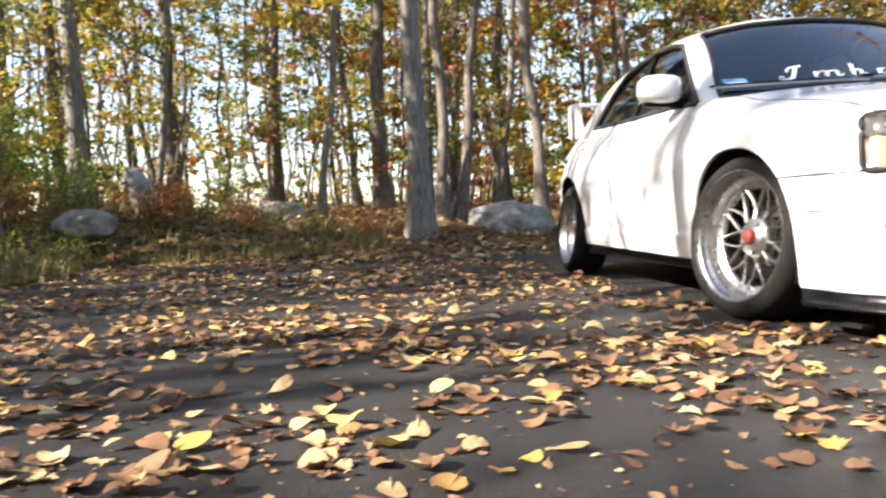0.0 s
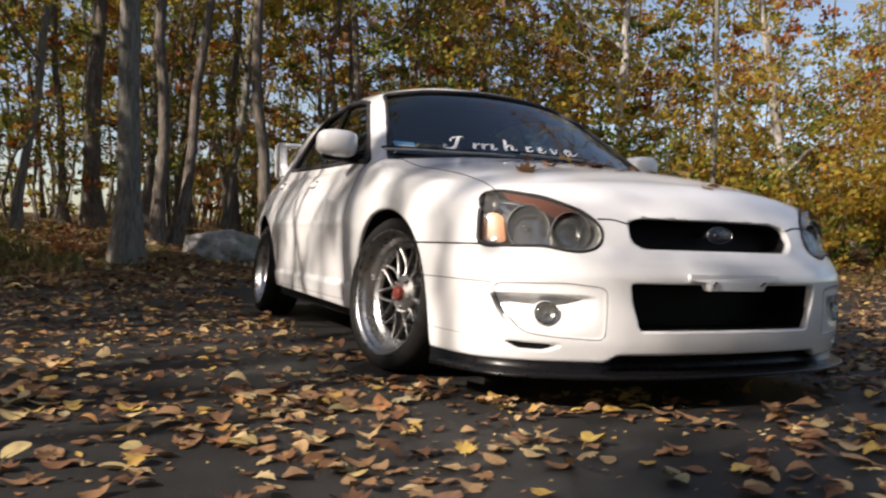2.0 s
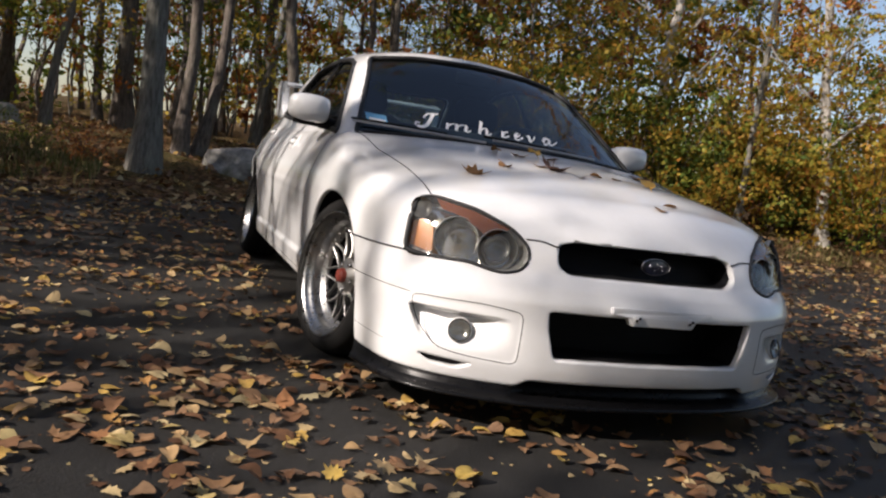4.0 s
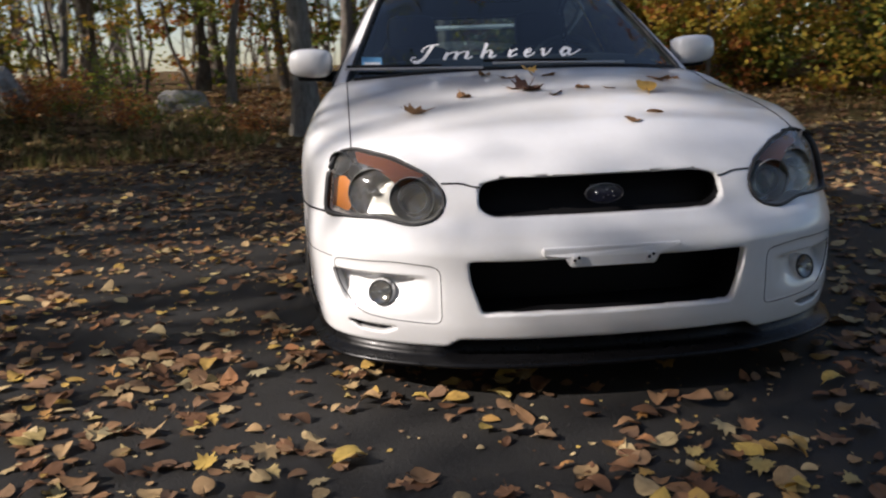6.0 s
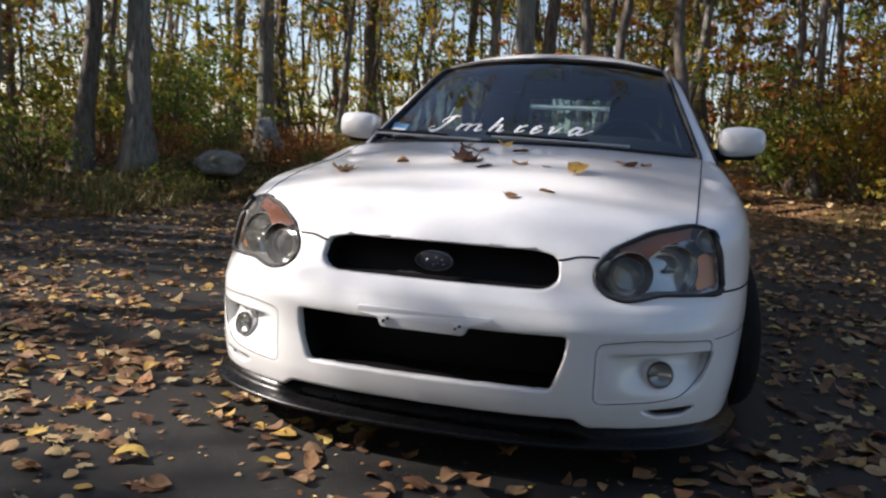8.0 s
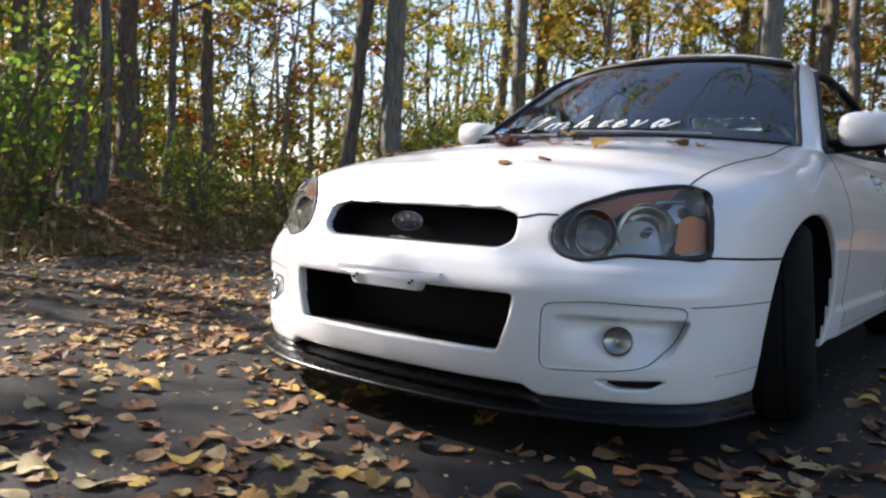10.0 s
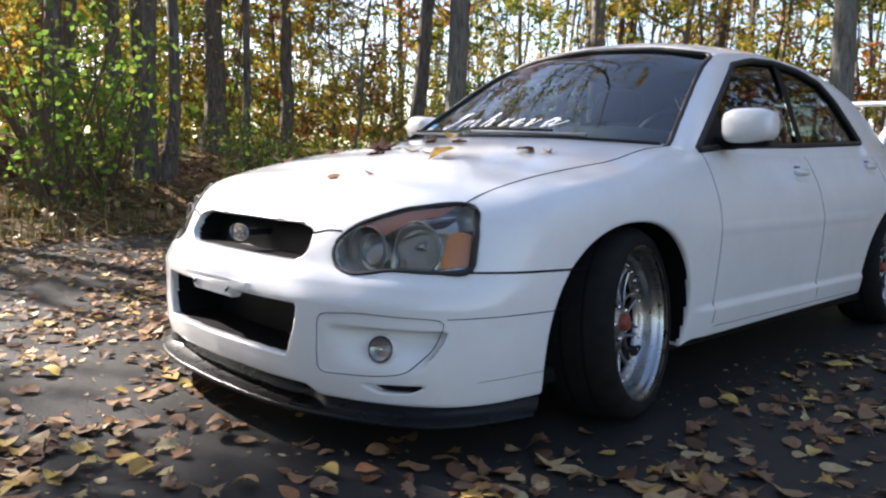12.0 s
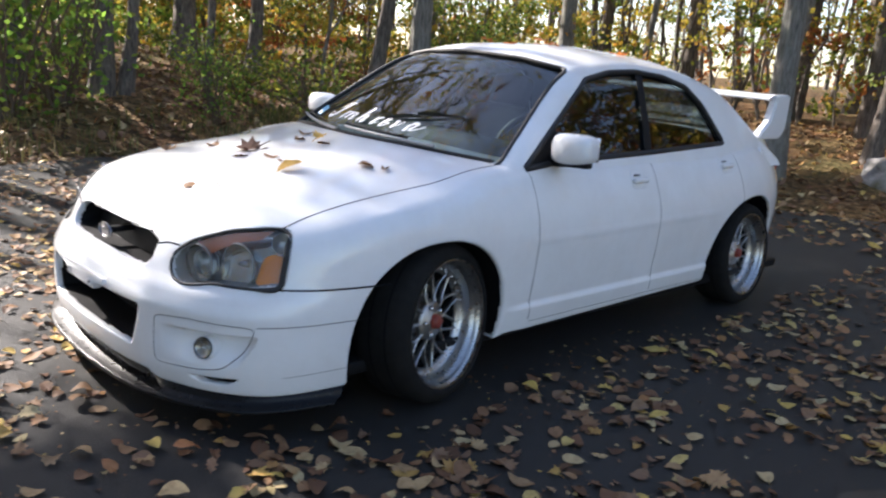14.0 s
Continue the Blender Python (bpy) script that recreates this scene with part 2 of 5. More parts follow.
def box(name, size, at, mat, bevel=0.01, segs=2, smooth=True):
    bm = bmesh.new()
    bmesh.ops.create_cube(bm, size=1, matrix=(at if isinstance(at, Matrix) else Matrix.Translation(at)) @ Matrix.Diagonal((*size, 1)))
    if bevel:
        bmesh.ops.bevel(bm, geom=bm.edges, offset=bevel, segments=segs, affect="EDGES", profile=0.5)
    return from_bm(name, bm, mat, smooth)


def tube_arrays(points, radii, sides=8, closed=False):
    p = np.asarray(points, float)
    r = np.broadcast_to(np.asarray(radii, float), (len(p),))
    if closed:
        tan = np.roll(p, -1, 0) - np.roll(p, 1, 0)
    else:
        tan = np.gradient(p, axis=0)
    tan /= np.linalg.norm(tan, axis=1, keepdims=True) + 1e-12
    ref = np.where(np.abs(tan[:, 2:3]) < 0.9, np.array([[0, 0, 1.0]]), np.array([[1.0, 0, 0]]))
    if not closed or True:
        a = np.cross(tan, ref if len(p) > 60 else np.broadcast_to(ref[0], tan.shape))
    a /= np.linalg.norm(a, axis=1, keepdims=True) + 1e-9
    b = np.cross(tan, a)
    ang = np.linspace(0, 2 * np.pi, sides, endpoint=False)
    v = (p[:, None] + r[:, None, None] * (np.cos(ang)[None, :, None] * a[:, None] + np.sin(ang)[None, :, None] * b[:, None])).reshape(-1, 3)
    n = len(p)
    rows = np.arange(n if closed else n - 1)
    i, j = np.meshgrid(rows, np.arange(sides), indexing="ij")
    i2, j2 = (i + 1) % n, (j + 1) % sides
    q = np.stack([i * sides + j, i * sides + j2, i2 * sides + j2, i2 * sides + j], -1).reshape(-1, 4)
    return v, q


def tube(name, points, radii, mat, sides=8, closed=False):
    return fast_mesh(name, *tube_arrays(points, radii, sides, closed), mat)


def lathe(name, profile, mat, segs=48, smooth=True):
    """Turns (radius, height) pairs round the x axis."""
    pr = np.array(profile, float)
    ang = np.linspace(0, 2 * np.pi, segs, endpoint=False)
    v = np.stack([np.broadcast_to(pr[:, 1][:, None], (len(pr), segs)), pr[:, 0][:, None] * np.cos(ang), pr[:, 0][:, None] * np.sin(ang)], -1).reshape(-1, 3)
    i, j = np.meshgrid(np.arange(len(pr) - 1), np.arange(segs), indexing="ij")
    q = np.stack([i * segs + j, i * segs + (j + 1) % segs, (i + 1) * segs + (j + 1) % segs, (i + 1) * segs + j], -1).reshape(-1, 4)
    return fast_mesh(name, v, q, mat, smooth)


# ---- ground ----
def smoothstep(v, a, b):
    t = np.clip((np.asarray(v, float) - a) / (b - a), 0, 1)
    return t * t * (3 - 2 * t)


def wobble(x, y, s, seed=0.0):
    return np.sin(x * s + seed) * np.cos(y * s * 1.3 + seed * 2) + 0.5 * np.sin(x * s * 2.3 + y * s * 1.7 + seed * 3)


def beyond_edge(x, y):
    """Metres past the edge of the tarmac; negative on it."""
    back = y - (6.3 + 2.2 * smoothstep(x, -1.8, 2.0) - 0.30 * np.clip(x - 5, 0, 30)) + 0.25 * wobble(x, y, 1.1)
    left = -4.9 - x - 0.08 * np.clip(y, -20, 4) + 0.3 * wobble(x, y, 0.9, 2.0)
    return np.maximum(back, left)


def ground_z(x, y):
    d = np.clip(beyond_edge(x, y), 0, 200)
    left = smoothstep(-x, 3.5, 6.5) * smoothstep(y, 9.0, 2.0)
    rise = 0.125 + 0.05 * left
    h = np.where(d < 7, rise * d * (1 - d / 28), rise * 7 * 0.75 + np.clip(d - 7, 0, 60) * 0.028)
    # the hump on which the boulders sit
    h = h + .58 * np.exp(-((x + 5.5) / 1.7) ** 2 - ((y - 7.4) / 1.0) ** 2) * smoothstep(d, .1, 1.0)
    return h + smoothstep(d, 0.0, 1.5) * 0.05 * wobble(x, y, 1.7, 1.0)


def axis_steps(lo, hi, fine_lo, fine_hi, fine, grow=1.25):
    mid = list(np.arange(fine_lo, fine_hi, fine))
    step, v, up = fine, mid[-1], []
    while v < hi:
        step *= grow
        v += step
        up.append(min(v, hi))
    step, v, down = fine, mid[0], []
    while v > lo:
        step *= grow
        v -= step
        down.append(max(v, lo))
    return np.array(down[::-1] + mid + up)


def sheet(name, xs, ys, zf, mat, keep=None):
    x, y = np.meshgrid(xs, ys, indexing="ij")
    v = np.stack([x, y, zf(x, y)], -1).reshape(-1, 3)
    i, j = np.meshgrid(np.arange(len(xs) - 1), np.arange(len(ys) - 1), indexing="ij")
    q = np.stack([i * len(ys) + j, (i + 1) * len(ys) + j, (i + 1) * len(ys) + j + 1, i * len(ys) + j + 1], -1).reshape(-1, 4)
    if keep is not None:
        q = q[keep(v[q].mean(1))]
    return fast_mesh(name, v, q, mat)


gx, gy = axis_steps(-900, 900, -16, 16, 0.22), axis_steps(-900, 900, -10, 20, 0.22)
tagged(new("ground", sheet("ground", gx, gy, lambda x, y: ground_z(x, y) - 0.006, LITTER)), "woodland floor of brown leaf litter rising to a low bank", "ground", kind="structure")
px_, py_ = axis_steps(-60, 60, -8, 13, 0.09), axis_steps(-60, 14, -6, 12, 0.09)
tagged(new("pavement", sheet("pavement", px_, py_, lambda x, y: ground_z(x, y) * 0 + 0.0, ASPHALT, lambda c: beyond_edge(c[:, 0], c[:, 1]) < 0.05)),
       "worn dark grey tarmac of a small car park", "pavement", kind="structure")


# ---- the car's form: smooth outlines blended into one closed surface ----
def pchip(xs, ys):
    """A smooth curve through a few stations."""
    xs, ys = np.array(xs, float), np.array(ys, float)
    h = np.diff(xs)
    s = np.diff(ys) / h
    d = np.zeros(len(xs))
    d[0], d[-1] = s[0], s[-1]
    for i in range(1, len(xs) - 1):
        if s[i - 1] * s[i] > 0:
            w1, w2 = 2 * h[i] + h[i - 1], h[i] + 2 * h[i - 1]
            d[i] = (w1 + w2) / (w1 / s[i - 1] + w2 / s[i])

    def f(v):
        v = np.asarray(v, float)
        i = np.clip(np.searchsorted(xs, v) - 1, 0, len(xs) - 2)
        t = (v - xs[i]) / h[i]
        c = np.clip(t, 0, 1)
        r = ys[i] * (1 + 2 * c) * (1 - c) ** 2 + d[i] * h[i] * c * (1 - c) ** 2 + ys[i + 1] * c * c * (3 - 2 * c) + d[i + 1] * h[i] * c * c * (c - 1)
        return r + np.where(t < 0, d[0] * (v - xs[0]), 0) + np.where(t > 1, d[-1] * (v - xs[-1]), 0)
    return f


def smax(a, b, k):
    h = np.clip(0.5 + 0.5 * (a - b) / k, 0, 1)
    return b + (a - b) * h + k * h * (1 - h)


nose = pchip([.10, .16, .22, .30, .40, .45, .50, .545, .60, .65, .70, .75, .80], [-.91, -.935, -.95, -.955, -.955, -.935, -.895, -.875, -.85, -.81, -.74, -.64, -.46])
sweep = pchip([0, .2, .37, .5, .6, .68, .74, .80, .84, .87], [0, .008, .032, .075, .125, .185, .255, .37, .52, .70])
side_z = pchip([.12, .22, .35, .45, .55, .60, .65, .72, .80, .88, .95], [.80, .825, .845, .853, .857, .855, .847, .825, .787, .737, .69])
side_y = pchip([-.6, -.3, 0, .6, 2.3, 2.6, 2.85, 3.1, 3.3, 3.5], [-.02, .0, .004, 0, 0, -.022, -.070, -.155, -.24, -.34])
bonnet_z = pchip([-.95, -.85, -.81, -.76, -.64, -.58, -.43, -.33, 0, .25, .6, 1.0, 2.0, 2.6, 2.85, 3.3, 3.45, 3.55],
                 [.50, .60, .632, .663, .722, .738, .778, .80, .852, .884, .887, .889, .914, .948, .978, .985, .975, .95])
drop = pchip([-.9, -.55, 0, .35, .6, 2.6, 3.0, 3.4], [.075, .066, .066, .03, .015, .02, .05, .06])
tail = pchip([.15, .3, .45, .6, .75, .9, 1.0], [3.40, 3.46, 3.48, 3.45, 3.43, 3.43, 3.40])
roof_z = pchip([.7, .86, 1.1, 1.5, 1.9, 2.2, 2.4, 2.6, 2.9], [1.24, 1.302, 1.347, 1.374, 1.366, 1.328, 1.283, 1.21, 1.08])
cab_side = pchip([.8, .86, .95, 1.1, 1.25, 1.35], [.775, .747, .705, .635, .560, .49])


def body_form(x, y, z):
    x = abs(x)
    slope = (sweep(x + .01) - sweep(x - .01)) / .02
    f = (nose(z) + sweep(x) - y) / np.sqrt(1.25 + slope ** 2)
    f = smax(f, (z - bonnet_z(y) + drop(y) * (x / .71) ** 2.5) * .95, .05)
    f = smax(f, x - side_z(z) - side_y(y), .05)
    f = smax(f, y - tail(z) + .35 * x ** 3, .06)
    # the side skirt's step and the swage along the doors
    f = f - .016 * smoothstep(z, .325, .295) * smoothstep(y, .3, .5) * smoothstep(y, 2.1, 1.9) * smoothstep(x, .7, .8)
    f = f - .003 * smoothstep(np.abs(z - .575 - .01 * y), .03, .0) * smoothstep(y, .42, .5) * smoothstep(y, 2.1, 1.9) * smoothstep(x, .7, .8)
    # the lower edge, raised in the middle of the bumper
    return smax(f, .145 + .024 * smoothstep(x, .44, .39) * smoothstep(y, -.5, -.7) + .055 * smoothstep(y, .2, .4) + .012 * np.clip(y - .4, 0, 1.6) - z, .012)


def cabin_form(x, y, z):
    x = abs(x)
    f = (.215 + (z - .88) * 1.56 + .4 * x * x - y) * .54
    f = smax(f, (z - roof_z(y) + .085 * (x / .55) ** 2.5) * .95, .04)
    f = smax(f, (x - cab_side(z) + .07 * np.clip((y - 2) / .8, 0, 1) ** 2) * .9, .04)
    return smax(f, (y - 2.90 + (z - 1.0) * 1.85 + .25 * x * x) * .47, .05)


def poly_dist(u, v, pts):
    """Signed distance to a closed outline, negative inside."""
    p = np.array(pts, float)
    best, inside = None, False
    for a, b in zip(p, np.roll(p, -1, 0)):
        e = b - a
        t = np.clip(((u - a[0]) * e[0] + (v - a[1]) * e[1]) / (e @ e), 0, 1)
        d = (u - a[0] - t * e[0]) ** 2 + (v - a[1] - t * e[1]) ** 2
        best = d if best is None else np.minimum(best, d)
        cross = ((a[1] > v) != (b[1] > v)) & (u < (b[0] - a[0]) * (v - a[1]) / (b[1] - a[1] + 1e-12) + a[0])
        inside = inside ^ cross
    return np.where(inside, -1, 1) * np.sqrt(best)


def outline_field(pts, lo, hi, step=.004):
    """The same distance, looked up from a fine table."""
    u, v = np.arange(lo[0], hi[0], step), np.arange(lo[1], hi[1], step)
    table = poly_dist(u[:, None], v[None], pts)

    def f(a, b):
        a, b = np.broadcast_arrays(np.clip((a - lo[0]) / step, 0, len(u) - 1.001), np.clip((b - lo[1]) / step, 0, len(v) - 1.001))
        i, j = a.astype(int), b.astype(int)
        s, t = a - i, b - j
        return (table[i, j] * (1 - s) + table[i + 1, j] * s) * (1 - t) + (table[i, j + 1] * (1 - s) + table[i + 1, j + 1] * s) * t
    return f


def rounded(pts, r=0.02, n=4):
    """An outline with its corners rounded."""
    p, out = np.array(pts, float), []
    for a, b, c in zip(np.roll(p, 1, 0), p, np.roll(p, -1, 0)):
        ra = min(r, np.linalg.norm(a - b) * .45)
        rc = min(r, np.linalg.norm(c - b) * .45)
        s, e = b + (a - b) / np.linalg.norm(a - b) * ra, b + (c - b) / np.linalg.norm(c - b) * rc
        for t in np.linspace(0, 1, n):
            out.append((1 - t) ** 2 * s + 2 * t * (1 - t) * b + t * t * e)
    return np.array(out)


GRILLE = rounded([(-.335, .52), (-.325, .578), (-.27, .590), (.27, .590), (.325, .578), (.335, .52), (.30, .494), (-.30, .494)], .02)
INTAKE = rounded([(-.372, .388), (.372, .388), (.365, .33), (.338, .246), (-.338, .246), (-.365, .33)], .012)
LAMP = rounded([(.748, .497), (.735, .60), (.716, .648), (.695, .664), (.655, .672), (.55, .650), (.46, .606), (.421, .56), (.424, .52), (.452, .490), (.505, .478), (.55, .485), (.59, .496), (.68, .494)], .02)
FOG_PANEL = rounded([(.445, .374), (.56, .386), (.735, .380), (.715, .30), (.664, .235), (.60, .224), (.445, .216)], .025)
VENT = rounded([(.565, .199), (.70, .205), (.665, .184), (.60, .182)], .006)
SCREEN = rounded([(-.698, .845), (.698, .845), (.528, 1.247), (.31, 1.280), (0, 1.292), (-.31, 1.280), (-.528, 1.247)], .03)
SIDE_GLASS = rounded([(.465, .846), (.72, 1.012), (1.03, 1.212), (1.25, 1.256), (1.48, 1.272), (1.72, 1.262), (1.93, 1.222), (2.06, 1.135), (2.215, .942), (1.37, .898), (.72, .873)], .02)
BACK_GLASS = rounded([(-.54, 1.0), (.54, 1.0), (.44, 1.235), (-.44, 1.235)], .04)

fog_field = outline_field(FOG_PANEL, (-.1, .05), (1.0, 1.1))
vent_field, lamp_field = outline_field(VENT, (-.1, .05), (1.0, 1.1)), outline_field(LAMP, (-.1, .05), (1.0, 1.1))
grille_field, intake_field = outline_field(GRILLE, (-1, .05), (1.0, 1.1)), outline_field(INTAKE, (-1, .05), (1.0, 1.1))
screen_field, back_field = outline_field(SCREEN, (-1, .7), (1, 1.5)), outline_field(BACK_GLASS, (-1, .7), (1, 1.5))
flank_field = outline_field(SIDE_GLASS, (0, .7), (3.2, 1.5))


def arch(y, z, cy, cz, front, back, top):
    ry = np.where(y < cy, front, back)
    return ((np.abs((y - cy) / ry) ** 2.2 + np.abs((z - cz) / top) ** 2.2) ** (1 / 2.2) - 1) * .33


def body_cut(x, y, z):
    f = body_form(x, y, z)
    ax = abs(x)
    ahead = y < -.35
    # the fog lamp pocket, deepest under its shelf
    pocket = .044 * smoothstep(z, .232, .326) * smoothstep(z, .352, .334) * smoothstep(ax, .46, .59) * smoothstep(ax + .35 * (.34 - z), .738, .714)
    g = f + np.where(ahead, pocket, 0)
    g = g + np.where(ahead, .0022 * smoothstep(fog_field(ax, z), .006, -.010), 0)
    for inside, depth in ((grille_field(x, z), .13), (intake_field(x, z), .21), (lamp_field(ax, z) + .9 * smoothstep(ax, .66, .72) * np.clip(-f, 0, .02), .085), (vent_field(ax, z), .05)):
        hole = np.maximum(inside, -(f + depth))
        g = np.where(ahead, smax(g, -hole, .008), g)
    wells = np.minimum(np.maximum(arch(y, z, -.02, .27, .385, .345, .348), .53 - ax), np.maximum(arch(y, z, 2.50, .27, .52, .36, .385), .53 - ax))
    g = smax(g, -wells, .012)
    room = np.maximum(np.maximum(ax - .67, .40 - z), np.maximum(.50 - y, y - 2.78))
    return smax(g, -room, .02)


def cabin_cut(x, y, z):
    f = cabin_form(x, y, z)
    g = np.maximum(np.maximum(f, -(f + .038)), .80 - z)
    g = np.where(y < 1.25, smax(g, -screen_field(x, z), .008), g)
    g = np.where(y > 2.0, smax(g, -np.maximum(back_field(x, z), .42 - abs(x) * 0 - y), .008), g)
    return smax(g, -np.maximum(flank_field(y, z), .38 - abs(x)), .008)


def skin(form, xs, ys, zs):
    """Vertices, quads and normals of the surface where form is zero."""
    F = np.empty((len(xs), len(ys), len(zs)))
    for j in range(0, len(ys), 40):
        F[:, j:j + 40] = form(xs[:, None, None], ys[None, j:j + 40, None], zs[None, None, :])
    S = F < 0
    n = sum(S[a:S.shape[0] - 1 + a, b:S.shape[1] - 1 + b, c:S.shape[2] - 1 + c].astype(np.int8) for a in (0, 1) for b in (0, 1) for c in (0, 1))
    act = (n > 0) & (n < 8)
    idx = np.full(act.shape, -1)
    cell = np.argwhere(act)
    idx[act] = np.arange(len(cell))
    i, j, k = cell.T
    acc, cnt = np.zeros((len(cell), 3)), np.zeros(len(cell))
    corners = [(a, b, c) for a in (0, 1) for b in (0, 1) for c in (0, 1)]
    for p in corners:
        for axis in range(3):
            if p[axis]:
                continue
            q = tuple(v + (m == axis) for m, v in enumerate(p))
            fa, fb = F[i + p[0], j + p[1], k + p[2]], F[i + q[0], j + q[1], k + q[2]]
            hit = (fa < 0) != (fb < 0)
            t = np.where(hit, fa / np.where(hit, fa - fb, 1), 0)
            a = np.stack([xs[i + p[0]], ys[j + p[1]], zs[k + p[2]]], -1)
            b = np.stack([xs[i + q[0]], ys[j + q[1]], zs[k + q[2]]], -1)
            acc += (a + (b - a) * t[:, None]) * hit[:, None]
            cnt += hit
    v = acc / cnt[:, None]
    quads = []
    for axis in range(3):
        lo = [slice(1, -1)] * 3
        hi = [slice(1, -1)] * 3
        lo[axis], hi[axis] = slice(0, -1), slice(1, None)
        A, B = S[tuple(lo)], S[tuple(hi)]
        e = np.argwhere(A != B)
        flip = A[tuple(e.T)]
        e = e + [0 if m == axis else 1 for m in range(3)]
        u, w = [(1, 2), (2, 0), (0, 1)][axis]
        ring = []
        for du, dw in ((-1, -1), (0, -1), (0, 0), (-1, 0)):
            o = e.copy()
            o[:, u] += du
            o[:, w] += dw
            ring.append(idx[tuple(o.T)])
        q = np.stack(ring, 1)
        quads.append(np.where(flip[:, None], q, q[:, ::-1]))
    quads = np.concatenate(quads)
    quads = quads[(quads >= 0).all(1)]

    def gradient(p):
        e = 1.2e-3
        return np.stack([form(*(p + e * o).T) - form(*(p - e * o).T) for o in np.eye(3)], 1) / (2 * e)
    for _ in range(3):
        g = gradient(v)
        step = (form(*v.T) / np.maximum((g * g).sum(1), .05))[:, None] * g
        size = np.linalg.norm(step, axis=1, keepdims=True)
        v = v - step * np.minimum(1, .004 / np.maximum(size, 1e-9))
    g = gradient(v)
    return v, quads, g / (np.linalg.norm(g, axis=1, keepdims=True) + 1e-9)


def on_front(form, u, w, level=0.0, lo=-1.1, hi=1.3):
    """Places (x, y, z) on the surface seen from ahead, for arrays of x and z."""
    ys = np.linspace(lo, hi, 260)
    F = form(u[:, None], ys[None], w[:, None]) - level
    n = np.argmax(F < 0, axis=1)
    n = np.where((F < 0).any(1), np.maximum(n, 1), np.argmin(F, axis=1))
    r = np.arange(len(u))
    fa, fb = F[r, n - 1], F[r, n]
    t = np.clip(fa / np.where(fa == fb, 1, fa - fb), 0, 1)
    return np.stack([u, ys[n - 1] + t * (ys[n] - ys[n - 1]), w], -1)


def on_rear(form, u, w, level=0.0):
    p = on_front(lambda x, y, z: form(x, -y, z), u, w, level, -3.6, -1.8)
    return p * [1, -1, 1]


def on_side(form, u, w, sign=1, level=0.0):
    """Places on the car's flank, for arrays of y and z."""
    p = on_front(lambda a, b, c: form(b, a, c), u, w, level, -1.0, -.2)
    return np.stack([-p[:, 1] * sign, u, w], -1)


def patch(name, outline, place, mat, rings=7, close=0.0):
    """A smooth sheet that fills an outline on a surface."""
    o = np.array(outline)
    c = o.mean(0)
    n = len(o)
    flat = np.concatenate([c + (o - c) * t for t in np.linspace(1, 0.06, rings)] + [c[None]])
    v = place(flat[:, 0], flat[:, 1])
    q, tri = [], []
    for r in range(rings - 1):
        for i in range(n):
            q.append((r * n + i, r * n + (i + 1) % n, (r + 1) * n + (i + 1) % n, (r + 1) * n + i))
    last = (rings - 1) * n
    q += [(last + i, last + (i + 1) % n, rings * n) for i in range(n)]
    me = mesh_from(name, v, q, mat)
    out = sum(f.normal.dot(f.center - Vector((0, 1.3, .7))) * f.area for f in me.polygons)
    if out < 0:
        me.flip_normals()
    return me


def dense(outline, step=0.012, closed=True):
    p = np.array(outline, float)
    out = []
    for a, b in zip(p, np.roll(p, -1, 0) if closed else p[1:]):
        n = max(1, int(np.linalg.norm(b - a) / step))
        out += [a + (b - a) * t for t in np.linspace(0, 1, n, endpoint=False)]
    return np.array(out if closed else out + [p[-1]])


DULL = {"wheel_liner": GAP, "lamp_pocket": POCKET, "intake_duct": BLACK, "cabin_floor": TRIM, "headlining": LINING}
car = tagged(new("car"), "white four-door saloon, lowered, with fallen leaves on its bonnet", "car")


def in_well(x, y, z):
    near = np.minimum(np.abs(arch(y, z, -.02, .27, .385, .345, .348)), np.abs(arch(y, z, 2.50, .27, .52, .36, .385)))
    deep = body_form(x, y, z) < -.016
    return deep & ((near < .012) | ((abs(x) < .56) & (abs(x) > .5))) & (z < .7) & ((y < .45) & (y > -.5) | (y > 1.9) & (y < 3.0))


def split_skin(v, q, nrm, mat, pieces):
    """Shares the faces out among named panels and links each as a part."""
    c = v[q].mean(1)
    left = np.ones(len(q), bool)
    made = {}
    for name, mask, label in pieces:
        take = left & mask(c[:, 0], c[:, 1], c[:, 2])
        left &= ~take
        if not take.any() or not name:
            continue
        used, inv = np.unique(q[take], return_inverse=True)
        me = fast_mesh(name, v[used], inv.reshape(-1, 4), DULL.get(name[:11], mat))
        if len(me.vertices) == len(used):
            me.normals_split_custom_set_from_vertices([tuple(a) for a in nrm[used]])
        made[name] = part(name, me, car, label)
    return made


def bumper_top(x):
    return .497 + .085 * smoothstep(abs(x), .60, .48)


def bonnet_edge(y):
    return .668 + .03 * (y + .55)


def is_bumper(x, y, z):
    return (y < -.22) & (z < bumper_top(x))


def is_bonnet(x, y, z):
    return (abs(x) < bonnet_edge(y)) & (y < .215 + .4 * x * x) & (z > .5)


def door_rear(z):
    return 2.30 - .75 * np.clip(.66 - z, 0, .5)


